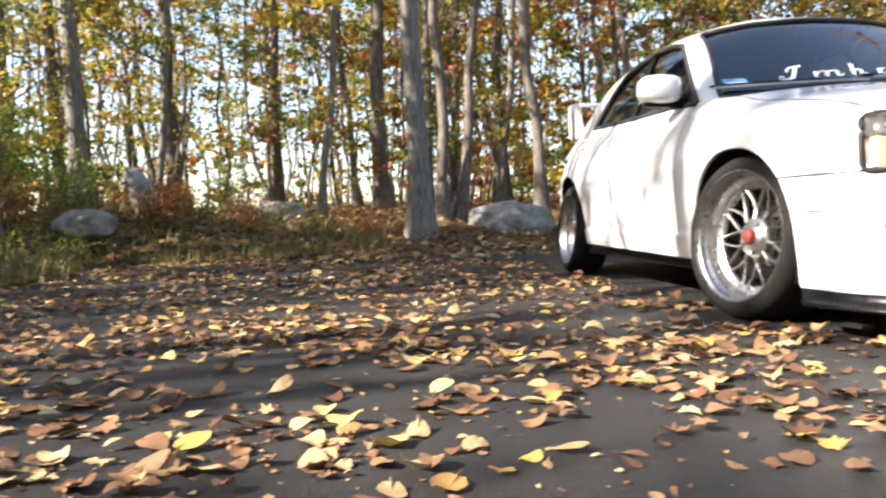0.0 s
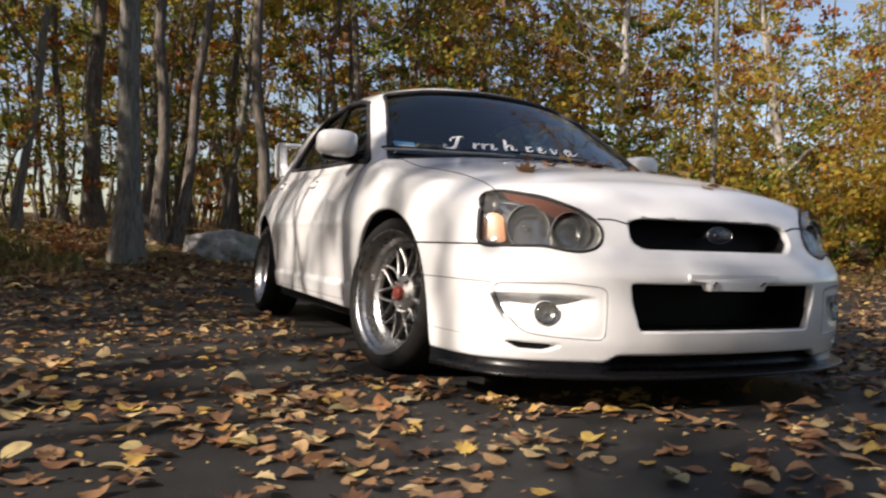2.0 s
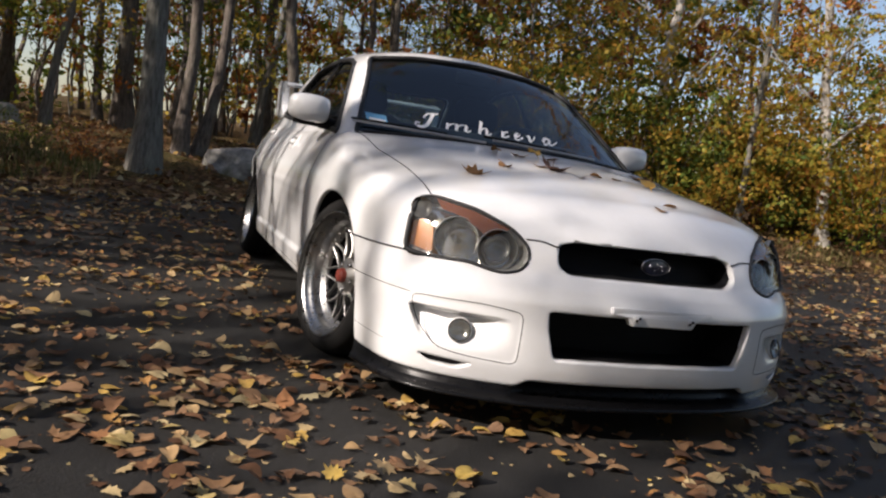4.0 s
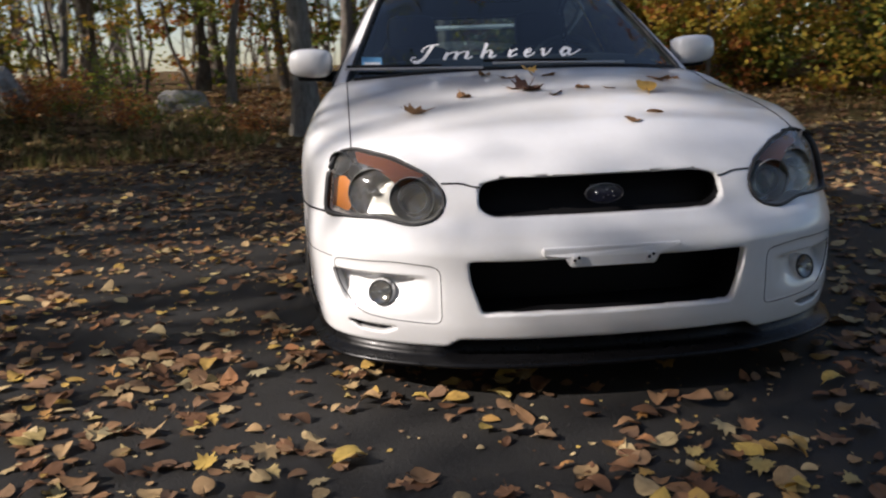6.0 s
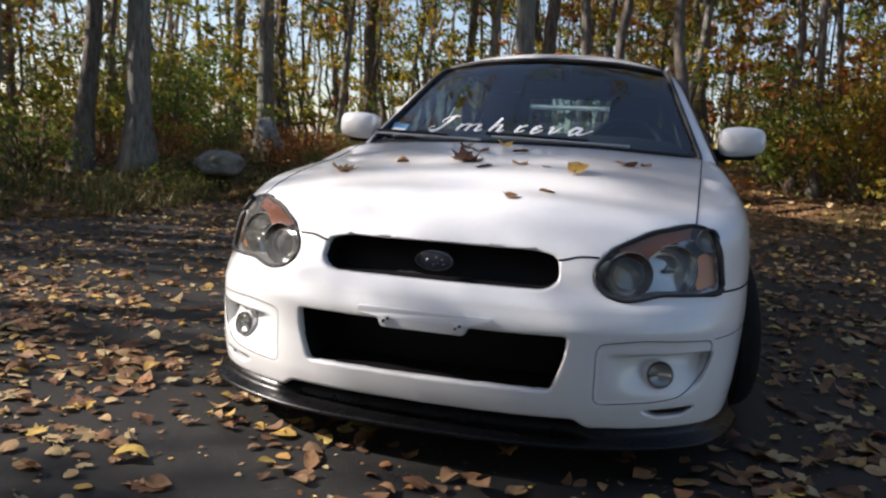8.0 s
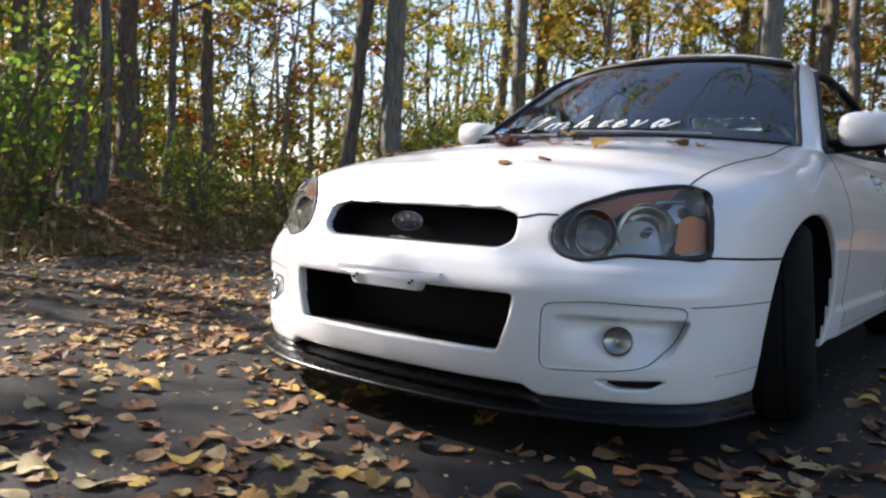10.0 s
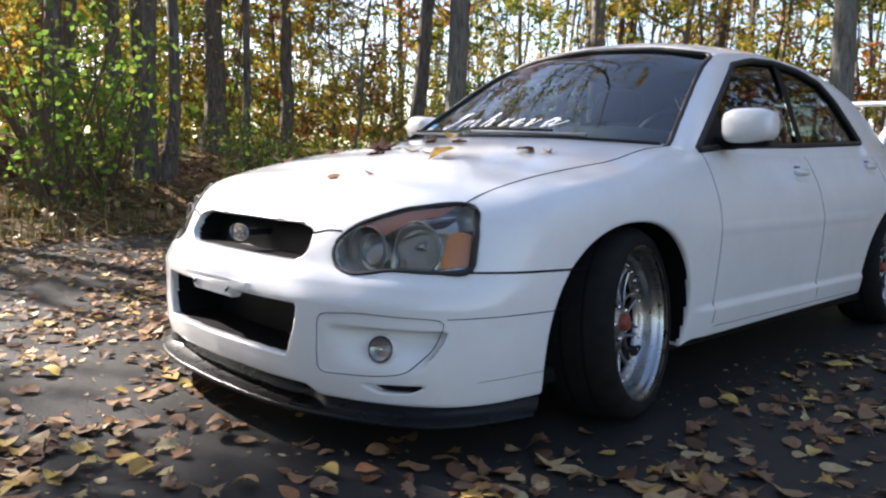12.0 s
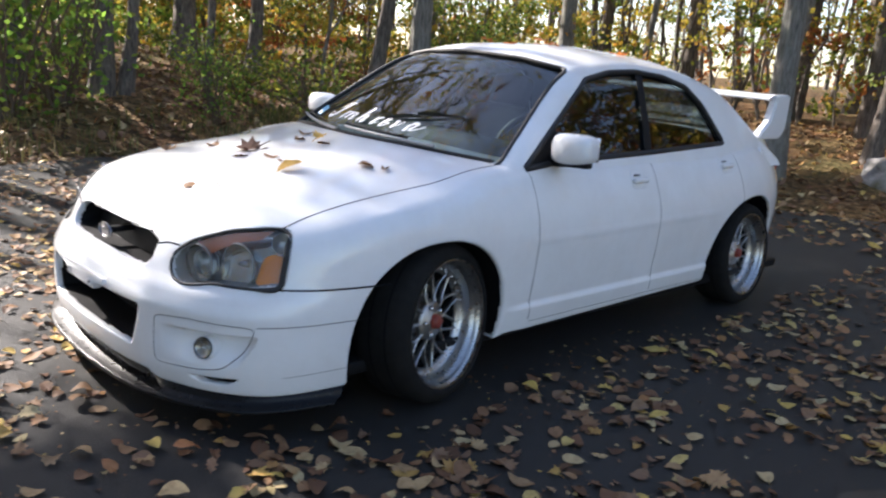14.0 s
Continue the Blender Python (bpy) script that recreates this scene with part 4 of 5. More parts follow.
# wheels
def build_wheel(name):
    wheel = new(name)
    wheel.parent = car
    # the tyre, stretched onto a wide rim; +x is the outer face
    tp = [(.234, .090), (.246, .099), (.262, .098), (.280, .088), (.291, .072), (.2985, .050), (.300, .0), (.2985, -.085), (.291, -.110), (.279, -.125), (.25, -.137), (.222, -.130)]
    tyre = part("tyre", lathe("tyre", tp, TYRE, 72), wheel, "black low-profile tyre")
    for gx in (-.045, .022):
        part("tread_groove", lathe("tread_groove", [(.3006, gx - .004), (.3008, gx), (.3006, gx + .004)], GAP, 72), tyre)
    lip = [(.234, .092), (.241, .095), (.2425, .090), (.239, .084), (.231, .081), (.226, .072), (.224, .062), (.216, .058), (.211, .044), (.208, .022), (.203, .015), (.186, .011), (.181, .006), (.179, -.004)]
    rim = part("rim", lathe("rim", lip, POLISHED, 72), wheel, "polished deep-dish rim")
    part("barrel", lathe("barrel", [(.180, -.002), (.178, -.03), (.176, -.10), (.16, -.115), (.0002, -.115)], GAP, 48), wheel)
    part("brake_disc", lathe("brake_disc", [(.0002, -.066), (.07, -.066), (.072, -.060), (.138, -.060), (.140, -.066), (.138, -.074)], BADGE_METAL, 40), wheel)
    part("hub", lathe("hub", [(.0002, .026), (.032, .026), (.036, .022), (.066, .018), (.074, .010), (.078, -.006), (.05, -.02)], SPOKE, 40), wheel)
    part("centre_cap", lathe("centre_cap", [(.0002, .050), (.023, .049), (.028, .044), (.030, .024)], RED_CAP, 6, False), wheel, "red hexagonal centre cap")
    for k in range(5):
        a = 2 * math.pi * (k + .5) / 5
        spot = Matrix.Translation((0, .052 * math.cos(a), .052 * math.sin(a)))
        part("lug_hole", lathe("lug_hole", [(.0135, .0205), (.0128, .0215), (.0118, .0185), (.0002, .0185)], GAP, 14), wheel, at=spot)
        part("lug_nut", lathe("lug_nut", [(.0002, .030), (.006, .029), (.008, .024), (.008, .012)], CHROME, 6, False), wheel, at=spot)
    for k in range(30):
        a = 2 * math.pi * k / 30
        part("rim_bolt", lathe("rim_bolt", [(.0002, .020), (.0035, .019), (.004, .011)], CHROME, 6), rim, at=Matrix.Translation((0, .1935 * math.cos(a), .1935 * math.sin(a))))

    def bar(stations, wide):
        """A spoke with a ridged front through (radius, turn, height) stations."""
        bm = bmesh.new()
        rows = []
        for r, a, x in stations:
            c, side = Vector((x, r * math.cos(a), r * math.sin(a))), Vector((0, -math.sin(a), math.cos(a)))
            rows.append([bm.verts.new(c + side * k * wide + Vector((e, 0, 0))) for k, e in ((-1, -.012), (-.85, .003), (0, .006), (.85, .003), (1, -.012))])
        for p, q in zip(rows, rows[1:]):
            for k in range(5):
                bm.faces.new((p[k], p[(k + 1) % 5], q[(k + 1) % 5], q[k]))
        bmesh.ops.recalc_face_normals(bm, faces=bm.faces)
        return from_bm("spoke", bm, SPOKE, False)
    # ten forked spokes whose arms come close to their neighbours' at the rim
    stem = bar([(.066, 0, .010), (.084, 0, .006), (.102, 0, .002)], .0062)
    arms = [bar([(.096 + .088 * t, k * (.018 + .235 * t ** .85), .002 - .006 * math.sin(t * 3.0) + .006 * t) for t in np.linspace(0, 1, 6)], .0042) for k in (1, -1)]
    for k in range(10):
        turn = Matrix.Rotation(2 * math.pi * k / 10, 4, "X")
        for me in (stem, *arms):
            part("spoke", me, wheel, at=turn)
    return wheel


first = build_wheel("wheel")
STEER, CAMBER = 12.5, 5.5
spots = [(.785, .012, STEER, 1), (-.772, 0, STEER, -1), (.762, 2.525, 0, 1), (-.762, 2.525, 0, -1)]
for n, (x, y, steer, s) in enumerate(spots):
    m = Matrix.Translation((x - s * .03, y, .296)) @ Matrix.Rotation(radians(steer), 4, "Z") @ Matrix.Rotation(radians(-s * CAMBER), 4, "Y") @ Matrix.Rotation(radians(0 if s > 0 else 180), 4, "Z") @ Matrix.Rotation(radians(23 * n), 4, "X")
    w = first if n == 0 else copy_thing(first, m)
    w.matrix_local = m
    w["label"] = "polished mesh wheel with red cap and stretched black tyre"

# cabin furnishings
def soft_box(name, size, mat, at, parent, label="", power=5):
    bm = bmesh.new()
    bmesh.ops.create_cube(bm, size=2)
    bmesh.ops.subdivide_edges(bm, edges=bm.edges, cuts=5, use_grid_fill=True)
    for v in bm.verts:
        p = v.co
        k = (abs(p.x) ** power + abs(p.y) ** power + abs(p.z) ** power) ** (1 / power)
        big = max(abs(p.x), abs(p.y), abs(p.z))
        v.co = Vector((p.x * size[0] / 2, p.y * size[1] / 2, p.z * size[2] / 2)) * (big / k)
    return part(name, from_bm(name, bm, mat), parent, label, at)


for s in (1, -1):
    seat = soft_box("front_seat", (.50, .16, .62), CLOTH, pose(s * .36, 1.50, .72, -16, 0, 0), car, "dark cloth front seat")
    soft_box("head_rest", (.27, .10, .19), CLOTH, pose(0, .01, .40, 0, 0, 0), seat)
    soft_box("seat_cushion", (.50, .52, .16), CLOTH, pose(s * .36, 1.22, .48), car)
soft_box("rear_bench", (1.25, .16, .56), CLOTH, pose(0, 2.38, .72, -18, 0, 0), car, "dark cloth rear bench")
soft_box("dashboard", (1.32, .42, .26), TRIM, pose(0, .64, .80, -6, 0, 0), car, "dark grey dashboard")
part("floor_pan", box("floor_pan", (1.36, 2.32, .03), (0, 1.64, .40), TRIM, .004), car)
soft_box("parcel_shelf", (1.2, .42, .05), TRIM, pose(0, 2.62, .935), car)
ang = np.linspace(0, 2 * np.pi, 40, endpoint=False)
wheel_ring = part("steering_wheel", tube("steering_wheel", np.stack([.185 * np.cos(ang), 0 * ang, .185 * np.sin(ang)], -1), .015, TRIM, 8, True), car, at=pose(.36, .93, .86, -25, 0, 0))
soft_box("wheel_boss", (.15, .06, .12), TRIM, pose(0, .02, 0), wheel_ring)
part("rear_view_mirror", box("rear_view_mirror", (.22, .03, .06), (0, .82, 1.215), BLACK, .012), car)
# wipers
for x0, x1, z1 in ((-.70, -.16, .018), (-.12, .42, .02)):
    xs = np.linspace(x0, x1, 14)
    line = np.linspace(.908, .872, 14) + np.linspace(0, z1, 14)
    arm = part("wiper", tube("wiper", cab_front(xs, line, .014), np.linspace(.0055, .0085, 14), WIPER_ARM, 6), car, "dull silver wiper arm")
    part("wiper_blade", tube("wiper_blade", cab_front(xs[:11] - .03, line[:11] + .012, .008), .0065, BLACK, 5), arm, "black rubber wiper blade")
cowl_x = np.linspace(-.66, .66, 30)
part("cowl_panel", tube("cowl_panel", np.stack([cowl_x, .185 + .4 * cowl_x ** 2 + .02, .872 - .045 * np.abs(cowl_x) ** 2.2], -1), .020, BLACK, 8), car)
# windscreen decals
def decal_stroke(pts, width, mat=DECAL, name="decal_stroke"):
    d = dense(pts, .012, False)
    t = np.gradient(d, axis=0)
    t /= np.linalg.norm(t, axis=1, keepdims=True) + 1e-9
    nrm = np.stack([-t[:, 1], t[:, 0]], -1) * width * .4
    a, b = d + nrm, d - nrm
    v = cab_front(*np.concatenate([a, b]).T, -.008)
    n = len(d)
    part(name, mesh_from(name, v, [(i, i + 1, n + i + 1, n + i) for i in range(n - 1)], mat), car)


SLANT, RISE = .55, .030


def letter(x, thick, thin=()):
    """Strokes in units of the small letters' height, slanted, on a baseline that dips at both ends."""
    for strokes, width in ((thick, .0155), (thin, .0065)):
        for stroke in strokes:
            pts = [(x + (u + SLANT * v) * RISE * 1.15, .931 + v * RISE - .03 * (x + .05) ** 2) for u, v in stroke]
            decal_stroke(pts, width)


down = [(0, 1), (0, .0)]
letter(-.405, [[(.9, 2.15), (.75, 1.2), (.55, .3), (.1, -.1), (-.5, -.05)]], [[(-.5, -.05), (-.95, .2), (-.8, .55), (-.4, .5)], [(-.1, 1.6), (.2, 2.05), (.9, 2.15), (1.5, 2.25)], [(-.1, 1.6), (-.15, 1.35), (.1, 1.3)]])
for k in range(3):
    letter(-.300 + .042 * k, [down], [[(0, .35), (.35, .85), (.75, 1.02), (1.0, .9)] if k < 2 else [(0, .05), (.3, -.05), (.7, .3)]])
letter(-.152, [[(0, 2.0), (0, 0)], [(.95, .85), (.95, 0)]], [[(0, .4), (.4, .9), (.8, 1.02), (.95, .85)], [(.95, .05), (1.2, -.05), (1.6, .3)]])
letter(-.042, [[(0, .95), (0, 0)]], [[(0, .4), (.3, .85), (.7, 1.05)], [(.5, 1.05), (.75, .9)], [(0, 0), (.5, .1), (.9, .35)]])
letter(.022, [[(.15, .9), (-.05, .5), (.05, .08), (.4, -.03)]], [[(.05, .42), (.5, .55), (.6, .9), (.35, 1.05), (.12, .9)], [(.4, -.03), (.8, .15), (1.1, .5)]])
letter(.092, [[(0, 1.0), (.15, .1), (.3, 0)]], [[(.3, 0), (.75, .45), (.95, 1.0)], [(-.35, .8), (0, 1.0)]])
letter(.170, [[(.9, .95), (.3, 1.0), (0, .45), (.25, 0), (.6, .1)], [(1.05, 1.0), (1.0, .15), (1.2, 0)]], [[(.6, .1), (.9, .5), (1.05, 1.0)], [(1.2, 0), (1.7, .2), (2.4, .75)]])
stick = np.array([(-.632, .918), (-.548, .913), (-.548, .951), (-.632, .957)])
part("sticker", patch("sticker", dense(stick, .02), lambda u, w: cab_front(u, w, -.0085), STICKER_BLUE, 3), car, "small blue and white windscreen sticker")
decal_stroke([(-.622, .928), (-.556, .923)], .018)
# tail lamps and number recess
for s in (1, -1):
    soft_box("tail_lamp", (.16, .06, .12), RED_LENS, pose(s * .46, 3.39, .76, 0, 0, -14 * s), car, "red tail lamp")


# ---- fallen leaves ----
rng = np.random.default_rng(7)
# outlines of leaves, stem end first; the middle rib is shared
OVAL = np.array([(.014, -.47), (.010, -.64), (-.010, -.64), (-.014, -.47), (-.20, -.43), (-.35, -.24), (-.39, .0), (-.31, .24), (-.16, .41), (0, .52), (.16, .41), (.31, .24), (.39, .0), (.35, -.24), (.20, -.43)])
LONG = np.array([(.012, -.50), (-.012, -.50), (-.19, -.36), (-.27, -.10), (-.22, .18), (-.10, .42), (0, .56), (.10, .42), (.22, .18), (.27, -.10), (.19, -.36)])
MAPLE = np.array([(.012, -.30), (.010, -.70), (-.010, -.70), (-.012, -.30), (-.20, -.40), (-.25, -.26), (-.46, -.20), (-.34, -.02), (-.50, .16), (-.27, .18), (-.24, .36), (-.10, .28), (0, .55), (.10, .28), (.24, .36), (.27, .18), (.50, .16), (.34, -.02), (.46, -.20), (.25, -.26), (.20, -.40)])
OAK = np.array([(0, -.55), (.10, -.34), (.24, -.28), (.14, -.12), (.32, .03), (.17, .13), (.26, .32), (.10, .34), (0, .52), (-.10, .34), (-.26, .32), (-.17, .13), (-.32, .03), (-.14, -.12), (-.24, -.28), (-.10, -.34)])


def leaf_cloud(pos, size, outline, tilt, curl):
    """Curled leaves as fans of triangles about their middle."""
    n, k = len(pos), len(outline)
    o = np.concatenate([outline, [[0, 0]]])
    u = o[None, :, 0] * size[:, None]
    w = o[None, :, 1] * size[:, None] * rng.uniform(.85, 1.25, (n, 1))
    c1, c2 = rng.uniform(-curl, curl, (n, 1)), rng.uniform(-curl, curl, (n, 1)) * .8
    h = (c1 * u * u + c2 * w * w + rng.uniform(-curl, curl, (n, 1)) * .8 * u * w) / size[:, None]
    h = h + rng.normal(0, .022, (n, k + 1)) * size[:, None]
    h[:, k] -= rng.uniform(.0, .07, n) * size
    p = np.stack([u, w, h], -1)
    a, b, c = rng.uniform(0, 2 * np.pi, n), rng.normal(0, tilt, n), rng.normal(0, tilt, n)
    for ang, (i, j) in ((b, (1, 2)), (c, (0, 2)), (a, (0, 1))):
        ci, si = np.cos(ang)[:, None], np.sin(ang)[:, None]
        p[..., i], p[..., j] = p[..., i] * ci - p[..., j] * si, p[..., i] * si + p[..., j] * ci
    p[..., 2] -= p[..., 2].min(1, keepdims=True)
    v = (p + pos[:, None]).reshape(-1, 3)
    i = np.arange(k)
    t = np.stack([i, (i + 1) % k, np.full(k, k)], -1)
    f = (t[None] + (np.arange(n) * (k + 1))[:, None, None]).reshape(-1, 3)
    return v, f


def join_arrays(items):
    vs, fs, o = [], [], 0
    for v, f in items:
        vs.append(v)
        fs.append(f + o)
        o += len(v)
    return np.concatenate(vs), np.concatenate(fs)


def scatter(n, x0, x1, y0, y1, clump=.55):
    x, y = rng.uniform(x0, x1, n * 3), rng.uniform(y0, y1, n * 3)
    w = .5 + .5 * np.tanh(1.2 * wobble(x, y, 2.1, 4.0) + .8 * wobble(x, y, 5.3, 1.0))
    keep = rng.uniform(0, 1, n * 3) < (1 - clump) + clump * w
    return x[keep][:n], y[keep][:n]


def litter(name, n, area, sizes, label, lift=0.002, clump=.65, curl=.85, tilt=.17, test=None):
    x, y = scatter(n, *area, clump)
    if test is not None:
        k = test(x, y)
        x, y = x[k], y[k]
    z = ground_z(x, y) + lift
    pos = np.stack([x, y, z], -1)
    size = rng.uniform(*sizes, len(x))
    kind = rng.choice(4, len(x), p=[.56, .14, .17, .13])
    v, f = join_arrays([leaf_cloud(pos[kind == m], size[kind == m], o, tilt, curl) for m, o in enumerate((OVAL, LONG, MAPLE, OAK))])
    tagged(new(name, fast_mesh(name, v, f, FALLEN)), label, "leaves", kind="stuff")


clear_of_wheels = lambda x, y: ~((np.abs(x) < .72) & (y > -.6) & (y < 3.1)) & ~((np.hypot(np.abs(x) - .78, y) < .22) | (np.hypot(np.abs(x) - .78, y - 2.525) < .22))
on_lot = lambda x, y: (beyond_edge(x, y) < .2) & clear_of_wheels(x, y)
litter("fallen_leaves", 1350, (-4.2, 3.2, -2.6, 0.6), (.034, .074), "dry brown and yellow leaves scattered on tarmac", clump=.95, curl=1.0, tilt=.13, test=on_lot)
litter("fallen_leaves", 5200, (-5.2, -.8, -1.5, 7.4), (.030, .074), "thick drift of brown and yellow leaves on tarmac", clump=.8, curl=.95, tilt=.14, test=on_lot)
litter("fallen_leaves", 3000, (.9, 4.2, -1.6, 5.5), (.036, .08), "pale dry leaves on the shaded tarmac beside the car", clump=.75, curl=.9, test=on_lot)
litter("fallen_leaves", 2400, (3.6, 8.5, -1.2, 6.5), (.034, .076), "dry leaves scattered on shaded tarmac", test=on_lot)
litter("fallen_leaves", 3400, (-3, 12.0, 5.0, 10.0), (.06, .11), "leaves strewn along the edge of the tarmac", clump=.3, test=on_lot)
litter("fallen_leaves", 9000, (-13, 3.5, -3, 15.0), (.06, .12), "deep leaf litter on the woodland bank", lift=.0, clump=.2, curl=1.4, tilt=.4, test=lambda x, y: beyond_edge(x, y) > -.1)
litter("fallen_leaves", 3000, (3.5, 15, 6, 13.0), (.06, .12), "leaf litter under the shrubs", lift=.0, clump=.2, curl=1.4, tilt=.4, test=lambda x, y: beyond_edge(x, y) > -.1)


litter("fallen_leaves", 780, (-.8, 3.2, -2.3, -.2), (.034, .078), "dry tan leaves lying in the shade before the car", clump=.9, curl=1.0, tilt=.13, test=on_lot)
litter("leaf_crumbs", 5200, (-4.0, 3.4, -2.4, 2.0), (.007, .022), "crumbs of dry leaf and grit on tarmac", test=on_lot)

litter("fallen_leaves", 3200, (-5.5, 7.5, -7.5, -1.2), (.034, .078), "dry leaves scattered on open tarmac", test=lambda x, y: on_lot(x, y) & ((y < -2.5) | (x > 3.2)))


# leaves lying on the bonnet and roof, each on its own
def single_leaf(x, y, size, outline, colour, label, form, turn):
    zs = np.linspace(.55, 1.45, 900)
    z = zs[form(np.full(900, x), np.full(900, y), zs) < 0].max()
    v, f = leaf_cloud(np.zeros((1, 3)), np.array([size * .88]), outline, .10, 1.1)
    v = v - [0, 0, v[:, 2].min()]
    eps = .03
    zx = zs[form(np.full(900, x), np.full(900, y + eps), zs) < 0].max()
    ob = new("fallen_leaf", fast_mesh("fallen_leaf", v, f, colour))
    ob.matrix_world = pose(x, y, z - .002, math.degrees(math.atan2(zx - z, eps)), 0, turn)
    tagged(ob, label, "leaf", group="leaves on the car")


BROWN_LEAF = leaf_material("brown_leaf", [(0.0, (0.16, 0.08, 0.035)), (1.0, (0.26, 0.14, 0.06))], 0.1)
DARK_LEAF = leaf_material("dark_leaf", [(0.0, (0.07, 0.03, 0.02)), (1.0, (0.11, 0.05, 0.03))], 0.1)
GOLD_LEAF = leaf_material("gold_leaf", [(0.0, (0.55, 0.30, 0.05)), (1.0, (0.60, 0.38, 0.10))], 0.15)
for x, y, size, outline, mat, label in (
        (-.474, -.43, .115, MAPLE, BROWN_LEAF, "curled brown maple leaf on white bonnet"), (-.30, -.31, .065, OVAL, BROWN_LEAF, "small tan leaf on white bonnet"),
        (-.085, -.27, .135, MAPLE, DARK_LEAF, "large dark brown maple leaf"), (-.055, -.235, .085, OAK, DARK_LEAF, "dark curled leaf on white bonnet"), (-.12, -.24, .08, MAPLE, BROWN_LEAF, "brown maple leaf on white bonnet"), (-.005, -.35, .085, OAK, DARK_LEAF, "dark curled leaf on white bonnet"),
        (.10, -.28, .075, OVAL, BROWN_LEAF, "thin tan leaf on white bonnet"), (.19, -.29, .06, OAK, BROWN_LEAF, "small brown leaf on white bonnet"),
        (.301, -.323, .10, OVAL, GOLD_LEAF, "golden yellow leaf on white bonnet"), (.156, -.641, .065, OVAL, BROWN_LEAF, "small brown leaf near the bonnet's nose"),
        (.243, -.574, .06, OVAL, BROWN_LEAF, "small tan leaf near the bonnet's nose"), (-.10, -.02, .09, OAK, BROWN_LEAF, "brown leaf below the wipers"),
        (-.02, .03, .08, MAPLE, GOLD_LEAF, "ochre leaf below the wipers"), (.05, .0, .085, OAK, BROWN_LEAF, "brown leaf below the wipers"),
        (.44, -.08, .09, OVAL, BROWN_LEAF, "flat tan leaf on white bonnet"), (.50, -.04, .07, OAK, BROWN_LEAF, "flat tan leaf on white bonnet"), (-.18, .06, .06, OVAL, BROWN_LEAF, "small brown leaf on white bonnet")):
    single_leaf(x, y, size, outline, mat, label, body_form, rng.uniform(0, 360))
for x, y in ((-.25, 1.25), (-.05, 1.45), (.1, 1.9), (.3, 1.7), (-.3, 2.0), (.0, 1.15), (.16, 1.3), (-.16, 1.6), (-.38, 1.5), (.22, 2.05), (-.1, 2.1)):
    single_leaf(x, y, .09, MAPLE, RUST_LEAF, "rust red leaf on the roof", cabin_form, rng.uniform(0, 360))


# ---- rocks ----
def rock(x, y, size, label, seed, tip=0.0, turn=0.0):
    bm = bmesh.new()
    bmesh.ops.create_icosphere(bm, subdivisions=4, radius=1)
    for v in bm.verts:
        d = v.co.normalized()
        k = 1 + .22 * noise.noise(d * 1.5 + Vector((seed, 0, 0))) + .08 * noise.noise(d * 4 + Vector((0, seed, 0))) + .03 * noise.noise(d * 11 + Vector((0, 0, seed)))
        flat = Vector((max(-.9, min(.9, d.x)), max(-.9, min(.9, d.y)), max(-.6, min(.84, d.z))))
        v.co = Vector((flat.x * size[0], flat.y * size[1], flat.z * size[2])) * k
        v.co.x += tip * max(0, v.co.z)
    ob = new("boulder", from_bm("boulder", bm, GRANITE))
    ob.matrix_world = pose(x, y, float(ground_z(np.array(x), np.array(y))) + size[2] * .38, 0, 0, turn)
    tagged(ob, label, "boulder", group="boulders along the edge")


rock(-.10, 9.2, (.68, .42, .36), "pale grey granite boulder among leaves", 1.0)
rock(-5.65, 7.05, (.36, .30, .22), "rounded pale grey boulder in the undergrowth", 4.0)
rock(-5.05, 7.5, (.17, .15, .44), "upright pale stone slab on the verge", 7.0, -.35, 10)
rock(-3.78, 10.8, (.46, .32, .26), "weathered grey boulder half hidden by shrubs", 9.0)


# ---- trees ----
def trunk_arrays(h, r, lean, bend, sides=9, limbs=7, first=.35, spread=1.0):
    """A tapered, slightly crooked trunk with limbs; also gives the limb ends."""
    t = np.linspace(0, 1, 16)
    wob = np.cumsum(rng.normal(0, bend, (16, 2)), 0) * h / 16
    wob -= wob[0]
    path = np.stack([lean[0] * h * t + wob[:, 0], lean[1] * h * t + wob[:, 1], h * t - .15], -1)
    flare = 1 + .75 * np.exp(-t * 38)
    items = [tube_arrays(path, r * flare * (1 - .78 * t), sides)]
    tips = []
    for k in range(limbs):
        s = first + (1 - first) * (k + rng.uniform(0, .8)) / limbs
        i = min(14, int(s * 15))
        base = path[i] + (path[i + 1] - path[i]) * (s * 15 - i)
        a = rng.uniform(0, 2 * np.pi)
        ln = h * rng.uniform(.14, .28) * (1.15 - .6 * s) * spread
        u = np.linspace(0, 1, 7)
        up = rng.uniform(.35, .9)
        way = np.stack([np.cos(a) * ln * u, np.sin(a) * ln * u, ln * (up * u + .25 * u * u)], -1) + np.cumsum(rng.normal(0, .05 * ln, (7, 3)), 0) * .5
        pts = base + way - way[0]
        items.append(tube_arrays(pts, r * .34 * (1.1 - .55 * s) * (1 - .8 * u) + .006, 5))
        tips.append(pts[3:])
        for m in range(3):
            b = pts[2 + m]
            a2 = a + rng.normal(0, .9)
            l2 = ln * .45
            tw = b + np.stack([np.cos(a2) * l2 * u, np.sin(a2) * l2 * u, l2 * .5 * u], -1) + np.cumsum(rng.normal(0, .03 * ln, (7, 3)), 0) * .4
            items.append(tube_arrays(tw, .012 * (1 - .7 * u) + .004, 3))
            tips.append(tw[3:])
    tips.append(path[11:])
    return join_arrays(items), np.concatenate(tips)


